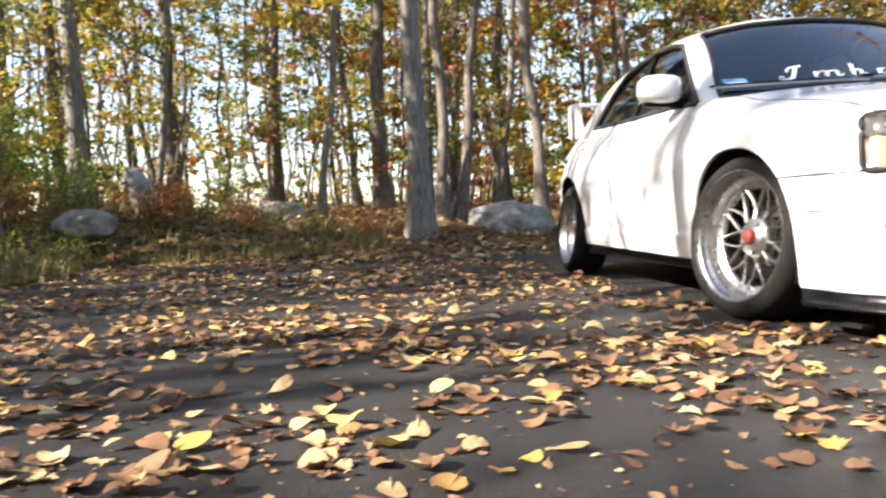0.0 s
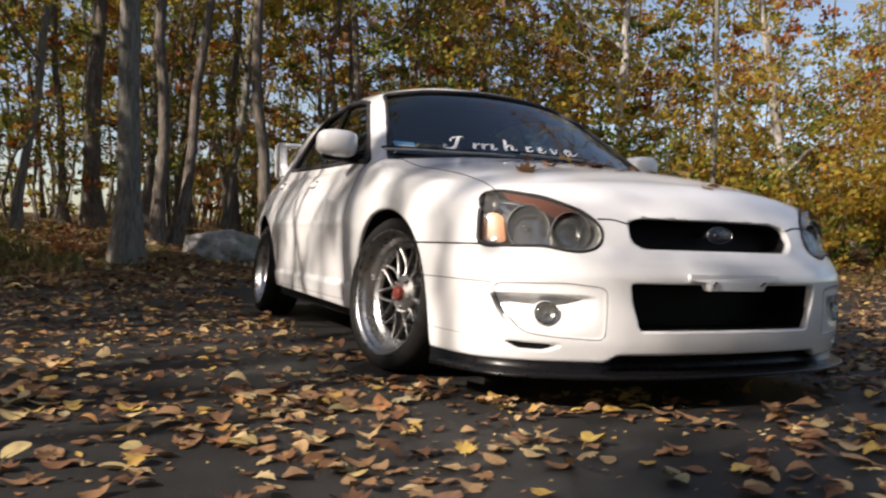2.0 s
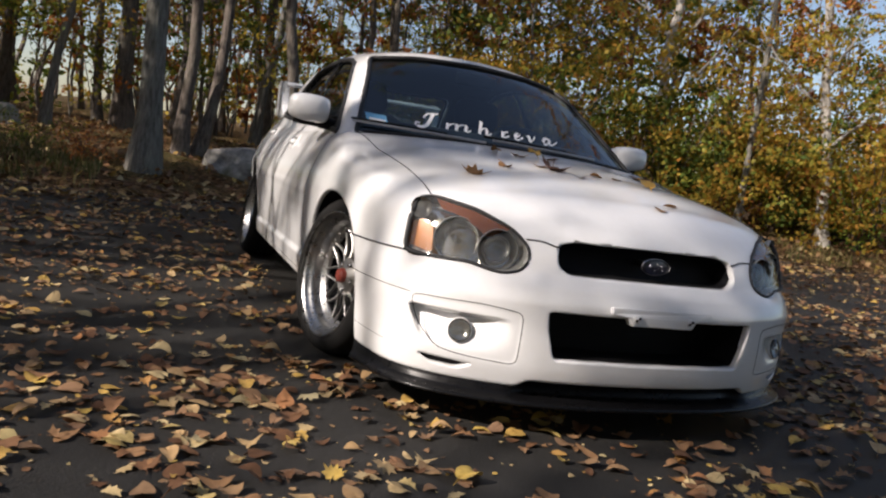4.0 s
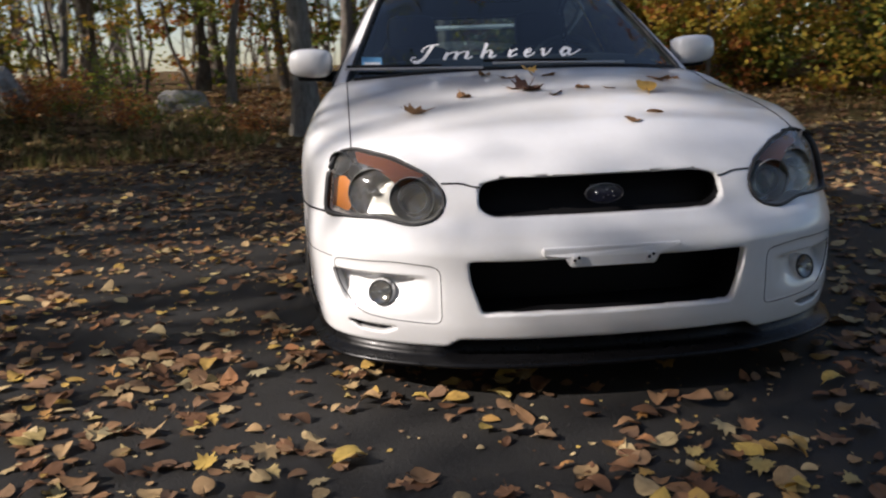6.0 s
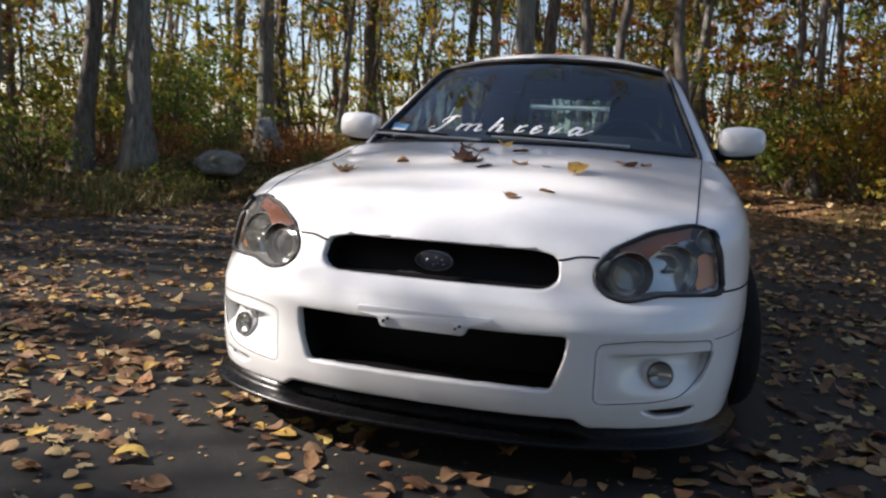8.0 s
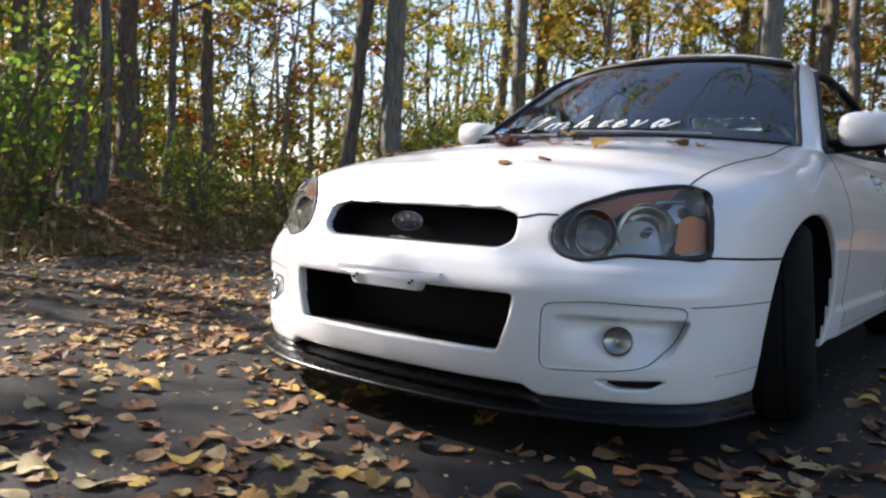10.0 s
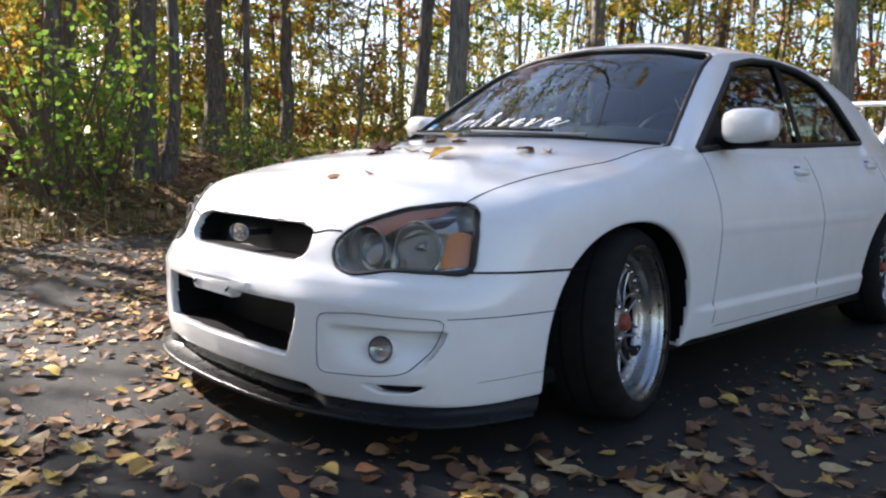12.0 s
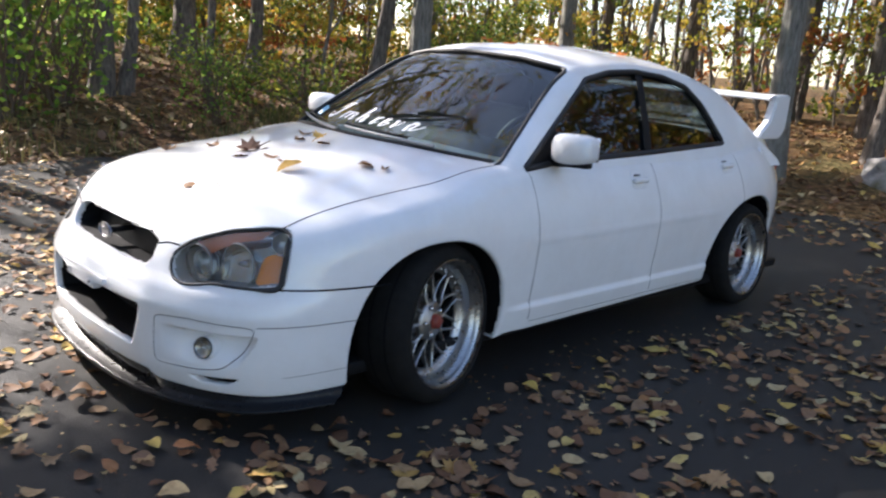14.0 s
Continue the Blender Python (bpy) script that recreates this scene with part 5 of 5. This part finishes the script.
def crown_arrays(tips, n, size, spread, per=38):
    m = max(8, n // per)
    hub = tips[rng.integers(0, len(tips), m)] + rng.normal(0, spread, (m, 3)) * [1, 1, .7]
    wide = rng.uniform(.10, .26, m)
    pick = rng.integers(0, m, n)
    c = hub[pick] + rng.normal(0, 1, (n, 3)) * wide[pick][:, None] * [1, 1, .55]
    s = rng.uniform(*size, n)
    a = rng.normal(0, 1, (n, 3))
    a /= np.linalg.norm(a, axis=1, keepdims=True)
    b = np.cross(a, rng.normal(0, 1, (n, 3)))
    b /= np.linalg.norm(b, axis=1, keepdims=True)
    s = s[:, None]
    v = np.stack([c - a * s * .5, c + b * s * .32, c + a * s * .5, c - b * s * .32], 1).reshape(-1, 3)
    return v, np.arange(4 * n).reshape(n, 4)


def make_tree(h, r, lean, bark, leaf, leaves, size, limbs, first, spread, bend=.02, label="", name="tree", reach=1.0, per=38):
    tree = new(name)
    (v, q), tips = trunk_arrays(h, r, lean, bend, limbs=limbs, first=first, spread=reach)
    part("trunk", fast_mesh("trunk", v, q, bark), tree)
    if leaves:
        part("crown", fast_mesh("crown", *crown_arrays(tips, leaves, size, spread, per), leaf, False), tree)
    return tagged(tree, label, "tree")


def ground_at(x, y):
    return float(ground_z(np.array(float(x)), np.array(float(y))))


rng = np.random.default_rng(21)
# trunks that stand out, one by one
LONE = [(-1.52, 8.15, .155, (-.012, .0), PALE_BARK, "tall straight tree with pale grey bark"), (-1.95, 13.2, .19, (-.035, .0), BARK, "tall leaning tree with dark bark"),
        (-1.0, 10.4, .12, (.05, .0), BARK, "slender dark tree leaning aside"), (-.75, 10.6, .11, (.09, .0), BARK, "slender leaning tree with dark bark"), (-1.0, 13.9, .11, (.0, .0), BARK, "thin straight woodland tree, dark bark"),
        (.67, 10.25, .125, (.0, .0), BARK, "dark straight tree on leaf litter"), (1.14, 16.8, .17, (.01, .0), BARK, "dark straight tree on leaf litter"), (-4.5, 16.0, .15, (.02, .0), BARK, "dark-barked tree deep in the wood"),
        (-7.1, 10.9, .20, (.0, .0), PALE_BARK, "stout tree with grey bark"), (-6.47, 14.75, .20, (-.01, .0), BARK, "stout tree with dark bark"), (-6.75, 6.7, .215, (.0, .0), PALE_BARK, "stout grey-barked tree on the leafy bank"),
        (-7.25, 2.2, .085, (.0, .02), BARK, "young tree on the leafy bank"), (-10.8, 2.9, .16, (.02, .0), BARK, "dark tree standing on the leafy bank"), (-11.3, 5.0, .24, (-.10, .05), BARK, "thick crooked dark tree"),
        (-9.1, 14.9, .18, (.0, .0), BARK, "dark-barked tree deep in the wood"), (-7.5, 6.4, .15, (.0, .0), BARK, "dark-barked tree on the bank"), (-9.8, 14.3, .16, (.01, .0), PALE_BARK, "grey-barked tree in the wood"),
        (9.3, 9.3, .075, (.0, .0), PALE_BARK, "thin tree with pale bark"), (-5.1, 21.6, .2, (.0, .0), BARK, "distant tree with dark bark")]
LEAVES = (GREEN_LEAF, YELLOW_LEAF, RUST_LEAF)
for n, (x, y, r, lean, bark, label) in enumerate(LONE):
    tree = make_tree(rng.uniform(12, 15), r * (1 if n == 0 else .85), lean, bark, LEAVES[n % 3], 1000, (.10, .17), 8, .40, .55, .018 if bark is PALE_BARK else .075, label)
    tree.location = (x, y, ground_at(x, y))

# woodland behind: a few grown kinds, repeated
KINDS = []
rng = np.random.default_rng(22)
for n in range(9):
    leaf = (GREEN_LEAF, YELLOW_LEAF, RUST_LEAF, YELLOW_LEAF, GREEN_LEAF, YELLOW_LEAF, RUST_LEAF, YELLOW_LEAF, GREEN_LEAF)[n]
    tall = n % 3 != 2
    colour = {id(GREEN_LEAF): "green", id(YELLOW_LEAF): "yellow", id(RUST_LEAF): "rust-coloured"}[id(leaf)]
    k = make_tree(rng.uniform(11, 15) if tall else rng.uniform(5, 8), rng.uniform(.06, .105) if tall else .04, (rng.normal(0, .05), rng.normal(0, .05)), PALE_BARK if n % 4 == 1 else BARK, leaf,
                  2400 if tall else 2000, (.12, .20) if tall else (.09, .14), 10, .26 if tall else .12, .6 if tall else .45, .085,
                  ("tall woodland tree with %s autumn leaves" if tall else "slender understorey tree with %s leaves") % colour)
    KINDS.append((k, tall))
taken = [(a[0], a[1]) for a in LONE]


def plant(x, y, n, scale, grow=True):
    k, tall = KINDS[n]
    ob = k if k.name not in placed else copy_thing(k, Matrix())
    placed.add(k.name)
    ob.matrix_world = pose(x, y, ground_at(x, y), 0, 0, rng.uniform(0, 360)) @ Matrix.Scale(scale, 4)
    taken.append((x, y))


placed = set()
made = 0
rng = np.random.default_rng(23)
for tries in range(4000):
    if made >= 104:
        break
    a = rng.uniform(radians(12), radians(192))
    d = 10 + 32 * rng.uniform(0, 1) ** 1.25
    x, y = d * math.cos(a) - 1.0, d * math.sin(a) + 1.0
    if beyond_edge(np.array(x), np.array(y)) < (2.2 if x < 4 else 3.0) or min((x - p) ** 2 + (y - q) ** 2 for p, q in taken) < 1.7:
        continue
    if x < -5 and y < 2.6 - .12 * (x + 5) or x < -3 and 5.4 < y - .229 * x < 8.6:
        continue
    if -6 < x < 5 and y < 13 and rng.uniform() < .5:
        continue
    right = x > 3
    open_wood = -9 < x < 3 and y > 5
    n = int(rng.choice(9, p=[.06, .14, .14, .14, .05, .12, .18, .10, .07] if right else [.13, .10, .12, .11, .13, .10, .11, .08, .12]))
    if open_wood and not KINDS[n][1]:
        n -= 1
    plant(x, y, n, rng.uniform(.8, 1.2))
    made += 1
# the trees on the sunny side, whose shade dapples the car and the tarmac: bare ones near, leafy ones farther off
rng = np.random.default_rng(24)
for x, y, h, r, leaves in ((-8.6, -1.3, 10, .13, 60), (-11.4, -2.0, 7, .13, 150), (-9.6, .2, 10, .11, 150), (-12.2, .9, 11, .14, 500), (-9.0, 1.6, 9, .10, 700), (-13.0, -.6, 11, .14, 250),
                           (-9.2, -4.15, 10, .13, 7500), (-18.0, -5.75, 13.5, .14, 3600), (-10.8, -4.55, 11, .14, 5600), (-13.4, -5.55, 8, .12, 5600), (-12.5, -3.0, 9.5, .08, 1000), (-13.0, -7.2, 13, .15, 4000), (-9.4, -8.6, 12, .14, 3600),
                           (-20.3, -4.7, 16.5, .18, 1300), (-19.0, -1.8, 15, .17, 300), (-23.0, -.6, 16, .18, 1500),
                           (-13.4, 2.6, 10, .15, 5800), (-12.0, 3.8, 10, .13, 5800), (-16.2, 3.6, 13, .15, 4000), (-10.4, 5.9, 10, .13, 3200), (-8.9, 4.2, 8, .07, 1800), (-16.5, .8, 11, .15, 5600)):
    tree = make_tree(h, r, (rng.normal(0, .02), rng.normal(0, .02)), BARK, YELLOW_LEAF, leaves, (.09, .15), 9, .84 if h % 1 else .52 if leaves > 5500 else .36, .5, .065 if y > .5 else .02, "tall tree with sparse yellow leaves" if leaves > 1000 else "tall half-bare tree with few yellow leaves", per=80 if h in (9.5, 16.5) else 38, reach=.45 if h == 13.5 else 1.0)
    tree.location = (x, y, ground_at(x, y))
# high crowns over the bank, mirrored in the windscreen
for x, y, h, leaf, reach in ((-8.2, 1.2, 14, GREEN_LEAF, 1.0), (-7.2, 1.9, 15, YELLOW_LEAF, 1.4)):
    tree = make_tree(h, .11, (rng.normal(0, .02), rng.normal(0, .02)), BARK, leaf, 1050, (.10, .17), 7, .66, .6, .02, "tall slim tree with a high leafy crown", reach=reach)
    tree.location = (x, y, ground_at(x, y))
# pale forked trees over the shrubs
WHITE_BARK = bark_material("white_bark", (0.26, 0.24, 0.21), (0.52, 0.49, 0.44), 0.2)
for x, y, h, r, lean in ((9.0, 11.6, 8.5, .15, (-.03, .0)), (11.6, 9.3, 7.5, .13, (-.10, .0))):
    tree = make_tree(h, r, lean, WHITE_BARK, RUST_LEAF, 260, (.09, .14), 9, .26, .4, .10, "pale forked tree with bare limbs above the shrubs")
    tree.location = (x, y, ground_at(x, y))
# unseen trees added behind the camera to block low sky light
for k in range(20):
    x, y = -16 + 1.6 * k + rng.uniform(-1, 1), -10.5 - 9 * rng.uniform(0, 1)
    if x > -7 or y < -12:
        plant(x, y, int(rng.integers(0, 9)), rng.uniform(.85, 1.15))


rng = np.random.default_rng(25)
# far woods that close the view
n = 190
a, d = rng.uniform(radians(18), radians(238), n), rng.uniform(40, 66, n)
far = []
for x, y in zip(d * np.cos(a), d * np.sin(a)):
    h = rng.uniform(11, 17)
    t = np.linspace(0, 1, 5)
    far.append(tube_arrays(np.stack([x + rng.normal(0, 1.1) * t + rng.normal(0, .5) * np.sin(5 * t), y + 0 * t, ground_at(x, y) + h * t], -1), rng.uniform(.05, .2) * (1 - .7 * t), 6))
tagged(new("far_trunks", fast_mesh("far_trunks", *join_arrays(far), BARK)), "distant bare trunks closing the woodland view", "woods", kind="stuff")
for leaf, share in ((GREEN_LEAF, 11000), (YELLOW_LEAF, 14000), (RUST_LEAF, 12000)):
    m = share // 30
    a, d = rng.uniform(radians(18), radians(220), m), rng.uniform(38, 66, m)
    zc = np.where(rng.uniform(0, 1, m) < .55, rng.uniform(.2, 4.0, m), rng.uniform(2, 15, m))
    hubs = np.stack([d * np.cos(a), d * np.sin(a), zc + ground_z(d * np.cos(a), d * np.sin(a))], -1)
    pick = rng.integers(0, m, share)
    c = hubs[pick] + rng.normal(0, 1, (share, 3)) * [1.3, 1.3, .8]
    tagged(new("far_foliage", fast_mesh("far_foliage", *crown_arrays(c, share, (.22, .42), .1), leaf, False)), "distant autumn foliage behind the trunks", "woods", kind="stuff")


rng = np.random.default_rng(31)
# thin saplings and brush deep in the open wood
thin = []
for k in range(230):
    a, d = rng.uniform(radians(62), radians(158)), rng.uniform(14, 40)
    x, y, h = d * math.cos(a), d * math.sin(a), rng.uniform(3, 8)
    t = np.linspace(0, 1, 7)
    way = np.cumsum(rng.normal(0, .16, (7, 2)), 0)
    way -= way[0]
    path = np.stack([x + way[:, 0], y + way[:, 1], ground_at(x, y) - .1 + h * t], -1)
    thin.append(tube_arrays(path, rng.uniform(.018, .055) * (1 - .7 * t), 5))
    for m in range(4):
        b, a2, ln = path[2 + m], rng.uniform(0, 2 * np.pi), rng.uniform(.6, 1.8)
        u = np.linspace(0, 1, 5)
        twig = b + np.stack([np.cos(a2) * ln * u, np.sin(a2) * ln * u, ln * .6 * u], -1) + np.cumsum(rng.normal(0, .05, (5, 3)), 0)
        thin.append(tube_arrays(twig, .014 * (1 - .6 * u) + .003, 3))
tagged(new("saplings", fast_mesh("saplings", *join_arrays(thin), BARK)), "thin bare saplings deep in the wood", "woods", kind="stuff")
for leaf, share, top in ((RUST_LEAF, 3800, 1.4), (YELLOW_LEAF, 4500, 4.5), (GREEN_LEAF, 3500, 4.5)):
    m = share // 28
    a, d = rng.uniform(radians(62), radians(158), m), rng.uniform(15, 40, m)
    x, y = d * np.cos(a), d * np.sin(a)
    hubs = np.stack([x, y, rng.uniform(.1, top, m) + ground_z(x, y)], -1)
    c = hubs[rng.integers(0, m, share)] + rng.normal(0, 1, (share, 3)) * [.9, .9, .45]
    tagged(new("undergrowth", fast_mesh("undergrowth", *crown_arrays(c, share, (.11, .20), .1), leaf, False)), "brush and sapling leaves deep in the wood", "foliage", kind="stuff")
# unseen foliage added at the camera's back, dimming the car's front
for leaf, share in ((GREEN_LEAF, 14000), (RUST_LEAF, 12000)):
    m = share // 30
    x, y = rng.uniform(-14, 9, m), rng.uniform(-17, -9.5, m)
    hubs = np.stack([x, y, rng.uniform(.3, 13, m)], -1)
    c = hubs[rng.integers(0, m, share)] + rng.normal(0, 1, (share, 3)) * [.8, .8, .6]
    tagged(new("undergrowth", fast_mesh("undergrowth", *crown_arrays(c, share, (.28, .5), .1), leaf, False)), "unseen foliage added behind the camera to block sky light", "foliage", kind="stuff")


rng = np.random.default_rng(28)
# low woods beyond the bank, on the sunny side
for leaf, share in ((GREEN_LEAF, 14000), (YELLOW_LEAF, 9000), (FRESH_LEAF, 5000)):
    m = share // 34
    a, d = rng.uniform(radians(146), radians(234), m), rng.uniform(21, 40, m)
    x, y = d * np.cos(a), d * np.sin(a)
    hubs = np.stack([x, y, rng.uniform(.2, 6.5, m) + ground_z(x, y)], -1)
    c = hubs[rng.integers(0, m, share)] + rng.normal(0, 1, (share, 3)) * [1.0, 1.0, .6]
    tagged(new("undergrowth", fast_mesh("undergrowth", *crown_arrays(c, share, (.16, .30), .1), leaf, False)), "green and yellow growth beyond the bank", "foliage", kind="stuff")


# a nearer thicket on the bank
for leaf, share in ((GREEN_LEAF, 8000), (YELLOW_LEAF, 6000), (FRESH_LEAF, 3000)):
    m = share // 40
    a, d = rng.uniform(radians(152), radians(181), m), rng.uniform(13.5, 21, m)
    x, y = d * np.cos(a), d * np.sin(a)
    hubs = np.stack([x, y, rng.uniform(.2, 5.6, m) + ground_z(x, y)], -1)
    c = hubs[rng.integers(0, m, share)] + rng.normal(0, 1, (share, 3)) * [.6, .6, .4]
    tagged(new("undergrowth", fast_mesh("undergrowth", *crown_arrays(c, share, (.08, .15), .1), leaf, False)), "leafy green and yellow thicket on the bank", "foliage", kind="stuff")


# low growth between the bare trunks, shading the bank
for leaf, share in ((GREEN_LEAF, 6000), (YELLOW_LEAF, 4500)):
    m = share // 40
    x, y = rng.uniform(-15.5, -11, m), rng.uniform(-3.0, 3.2, m)
    hubs = np.stack([x, y, rng.uniform(.6, 4.3, m) + ground_z(x, y)], -1)
    c = hubs[rng.integers(0, m, share)] + rng.normal(0, 1, (share, 3)) * [.5, .5, .35]
    tagged(new("undergrowth", fast_mesh("undergrowth", *crown_arrays(c, share, (.08, .14), .1), leaf, False)), "leafy growth between bare trunks on the bank", "foliage", kind="stuff")


rng = np.random.default_rng(26)
# leafy growth between the trunks, low and high
for leaf, share, near, size in ((GREEN_LEAF, 38000, 11, (.07, .13)), (YELLOW_LEAF, 38000, 11, (.07, .13)), (RUST_LEAF, 9000, 11, (.08, .14)),
                                (GREEN_LEAF, 9000, 20, (.18, .32)), (YELLOW_LEAF, 12000, 20, (.18, .32)), (RUST_LEAF, 11000, 20, (.18, .32))):
    m = share // 40
    a, d = rng.uniform(radians(12), radians(188), m * 3), near + (11 if near < 20 else 19) * rng.uniform(0, 1, m * 3)
    x, y = d * np.cos(a) - 1, d * np.sin(a) + 1
    keep = (beyond_edge(x, y) > 2.5) & ((x > -6) | (y > 2.5 - .12 * (x + 6))) & ((leaf is not RUST_LEAF) | (x > -5))
    x, y = x[keep][:m], y[keep][:m]
    low = rng.uniform(0, 1, len(x)) < np.where((x < 2) & (x > -9) & (y > 6), .08, .7)
    z = np.where(low, rng.uniform(.1, 2.0, len(x)), rng.uniform(2.0, 8, len(x)) * np.clip(np.hypot(x, y) / 22, .6, 1.5))
    hubs = np.stack([x, y, z + ground_z(x, y)], -1)
    c = hubs[rng.integers(0, len(x), share)] + rng.normal(0, 1, (share, 3)) * ([.7, .7, .4] if near < 20 else [1.1, 1.1, .6])
    tagged(new("undergrowth", fast_mesh("undergrowth", *crown_arrays(c, share, size, .1), leaf, False)), "autumn understorey foliage among the trunks", "foliage", kind="stuff")


# golden growth behind the shrubs, and rust canopy above it
rng = np.random.default_rng(29)
for leaf, share, size, depth, lo, hi, label in ((BUSH_LEAF, 16000, (.07, .13), (.5, 3.4), .2, 4.2, "golden thicket beside the tarmac"), (GREEN_LEAF, 2500, (.08, .14), (1.2, 6.0), .2, 3.5, "green thicket beside the tarmac"),
                                                (RUST_LEAF, 9000, (.12, .22), (6, 17), 3.0, 10.5, "rust canopy behind the shrubs"), (GREEN_LEAF, 6000, (.12, .22), (6, 17), 3.0, 10.5, "green canopy behind the shrubs")):
    m = share // 45
    x = rng.uniform(5.4, 18, m) if lo < 1 else rng.uniform(-1, 17, m)
    y = 9.0 - .30 * np.clip(x - 5, 0, 30) + rng.uniform(*depth, m)
    hubs = np.stack([x, y, rng.uniform(lo, hi, m) + ground_z(x, y)], -1)
    c = hubs[rng.integers(0, m, share)] + rng.normal(0, 1, (share, 3)) * [.5, .5, .4]
    tagged(new("undergrowth", fast_mesh("undergrowth", *crown_arrays(c, share, size, .1), leaf, False)), label, "foliage", kind="stuff")


# ---- shrubs and grass ----
rng = np.random.default_rng(27)
def make_shrub(h, w, leaf, leaves, size, label):
    bush = new("shrub")
    items, tips = [], []
    for k in range(16):
        a, ln = rng.uniform(0, 2 * np.pi), h * rng.uniform(.6, 1.1)
        u = np.linspace(0, 1, 7)
        out = w * rng.uniform(.3, 1.0)
        pts = np.stack([np.cos(a) * out * u ** 1.3, np.sin(a) * out * u ** 1.3, ln * u - .1], -1) + np.cumsum(rng.normal(0, .03, (7, 3)), 0)
        items.append(tube_arrays(pts, .013 * (1 - .75 * u) + .003, 5))
        tips.append(pts[2:])
    part("stalk", fast_mesh("stalk", *join_arrays(items), STEM), bush)
    part("foliage", fast_mesh("foliage", *crown_arrays(np.concatenate(tips), leaves, size, .17 * w + .08), leaf, False), bush)
    return tagged(bush, label, "shrub")


SHRUBS = [make_shrub(1.5, .7, FRESH_LEAF, 800, (.05, .085), "airy light green shrub on the bank"), make_shrub(2.4, 1.1, BUSH_LEAF, 1900, (.07, .115), "tall golden autumn shrub beside the tarmac"),
          make_shrub(1.9, 1.0, GREEN_LEAF, 1900, (.07, .11), "tall leafy green shrub on the bank"), make_shrub(.7, .5, RUST_LEAF, 900, (.04, .08), "low rust-coloured undergrowth on leaf litter"),
          make_shrub(.6, .6, GREEN_LEAF, 900, (.04, .07), "low green undergrowth on leaf litter")]
set_down = set()


def bush(x, y, n, scale):
    k = SHRUBS[n]
    ob = k if n not in set_down else copy_thing(k, Matrix())
    set_down.add(n)
    ob.matrix_world = pose(x, y, ground_at(x, y), 0, 0, rng.uniform(0, 360)) @ Matrix.Scale(scale, 4)


for x, y, n, sc in ((-6.3, .6, 0, 1.3), (-6.8, 1.3, 0, 1.2), (-9.0, .4, 1, 1.0), (-6.4, 3.0, 0, .8), (-8.0, 4.2, 4, 1.2), (-9, 2.2, 0, 1.0),
                    (-7.0, 4.9, 4, 1.3), (-6.0, 7.6, 4, 1.2), (-5.2, 8.6, 3, 1.2), (-4.6, 8.2, 4, 1.1), (-6.6, 8.6, 0, .9), (-7.4, 8.2, 0, 1.1), (-5.6, 6.2, 4, 1.0), (-4.9, 7.2, 3, 1.1), (-6.6, 7.1, 3, 1.2), (-3.9, 7.6, 3, 1.0), (-5.4, 9.4, 3, 1.4), (-7.9, 7.2, 3, 1.3), (-4.2, 9.2, 0, .8), (-3.6, 8.3, 4, 1.0), (-2.9, 8.5, 4, .9), (-8.3, 9.5, 2, 1.0),
                    (-9.5, 11.5, 2, 1.2), (-6.2, 12, 3, 1.3), (1.6, 11.2, 3, 1.0), (-2.2, 8.3, 3, .9), (2.6, 12.5, 2, 1.1), (3.6, 11.9, 1, .9)):
    bush(x, y, n, sc * (.62 if n > 2 and y > 6 else 1))
for k in range(30):
    x = rng.uniform(4.2, 17)
    edge_y = 9.6 - .30 * max(0, x - 5)
    bush(x, edge_y + rng.uniform(1.2, 4.8), int(rng.choice(5, p=[.12, .52, .2, .1, .06])), rng.uniform(.8, 1.35))


def grass(name, n, area, h, label, test):
    x, y = scatter(n, *area, .8)
    k = test(x, y)
    x, y = x[k], y[k]
    z, hh, a = ground_z(x, y), rng.uniform(h * .4, h, len(x)), rng.uniform(0, 2 * np.pi, len(x))
    lean, w = rng.uniform(.1, .7, len(x)) * hh, .004 + .004 * rng.uniform(0, 1, len(x))
    px, py = np.cos(a), np.sin(a)
    rows = []
    for t, s in ((0, 1), (.5, .8), (1, .12)):
        cx, cy, cz = x + px * lean * t * t, y + py * lean * t * t, z + hh * t * (1 - .2 * t)
        rows += [np.stack([cx - py * w * s, cy + px * w * s, cz], -1), np.stack([cx + py * w * s, cy - px * w * s, cz], -1)]
    v = np.stack(rows, 1).reshape(-1, 3)
    q = np.array([(0, 1, 3, 2), (2, 3, 5, 4)])
    f = (q[None] + (np.arange(len(x)) * 6)[:, None, None]).reshape(-1, 4)
    tagged(new(name, fast_mesh(name, v, f, GRASS, False)), label, "grass", kind="stuff")


verge = lambda x, y: (beyond_edge(x, y) > -.05) & (beyond_edge(x, y) < 1.6)
grass("grass", 13000, (-9, -2.0, 4.0, 10.5), .26, "rough grass and weeds along the verge", verge)
grass("grass", 5000, (3, 16, 4, 12), .35, "pale dry grass below the shrubs", verge)
grass("grass", 2500, (-9, -4.5, -1, 4.5), .25, "sparse grass on the leafy bank", verge)
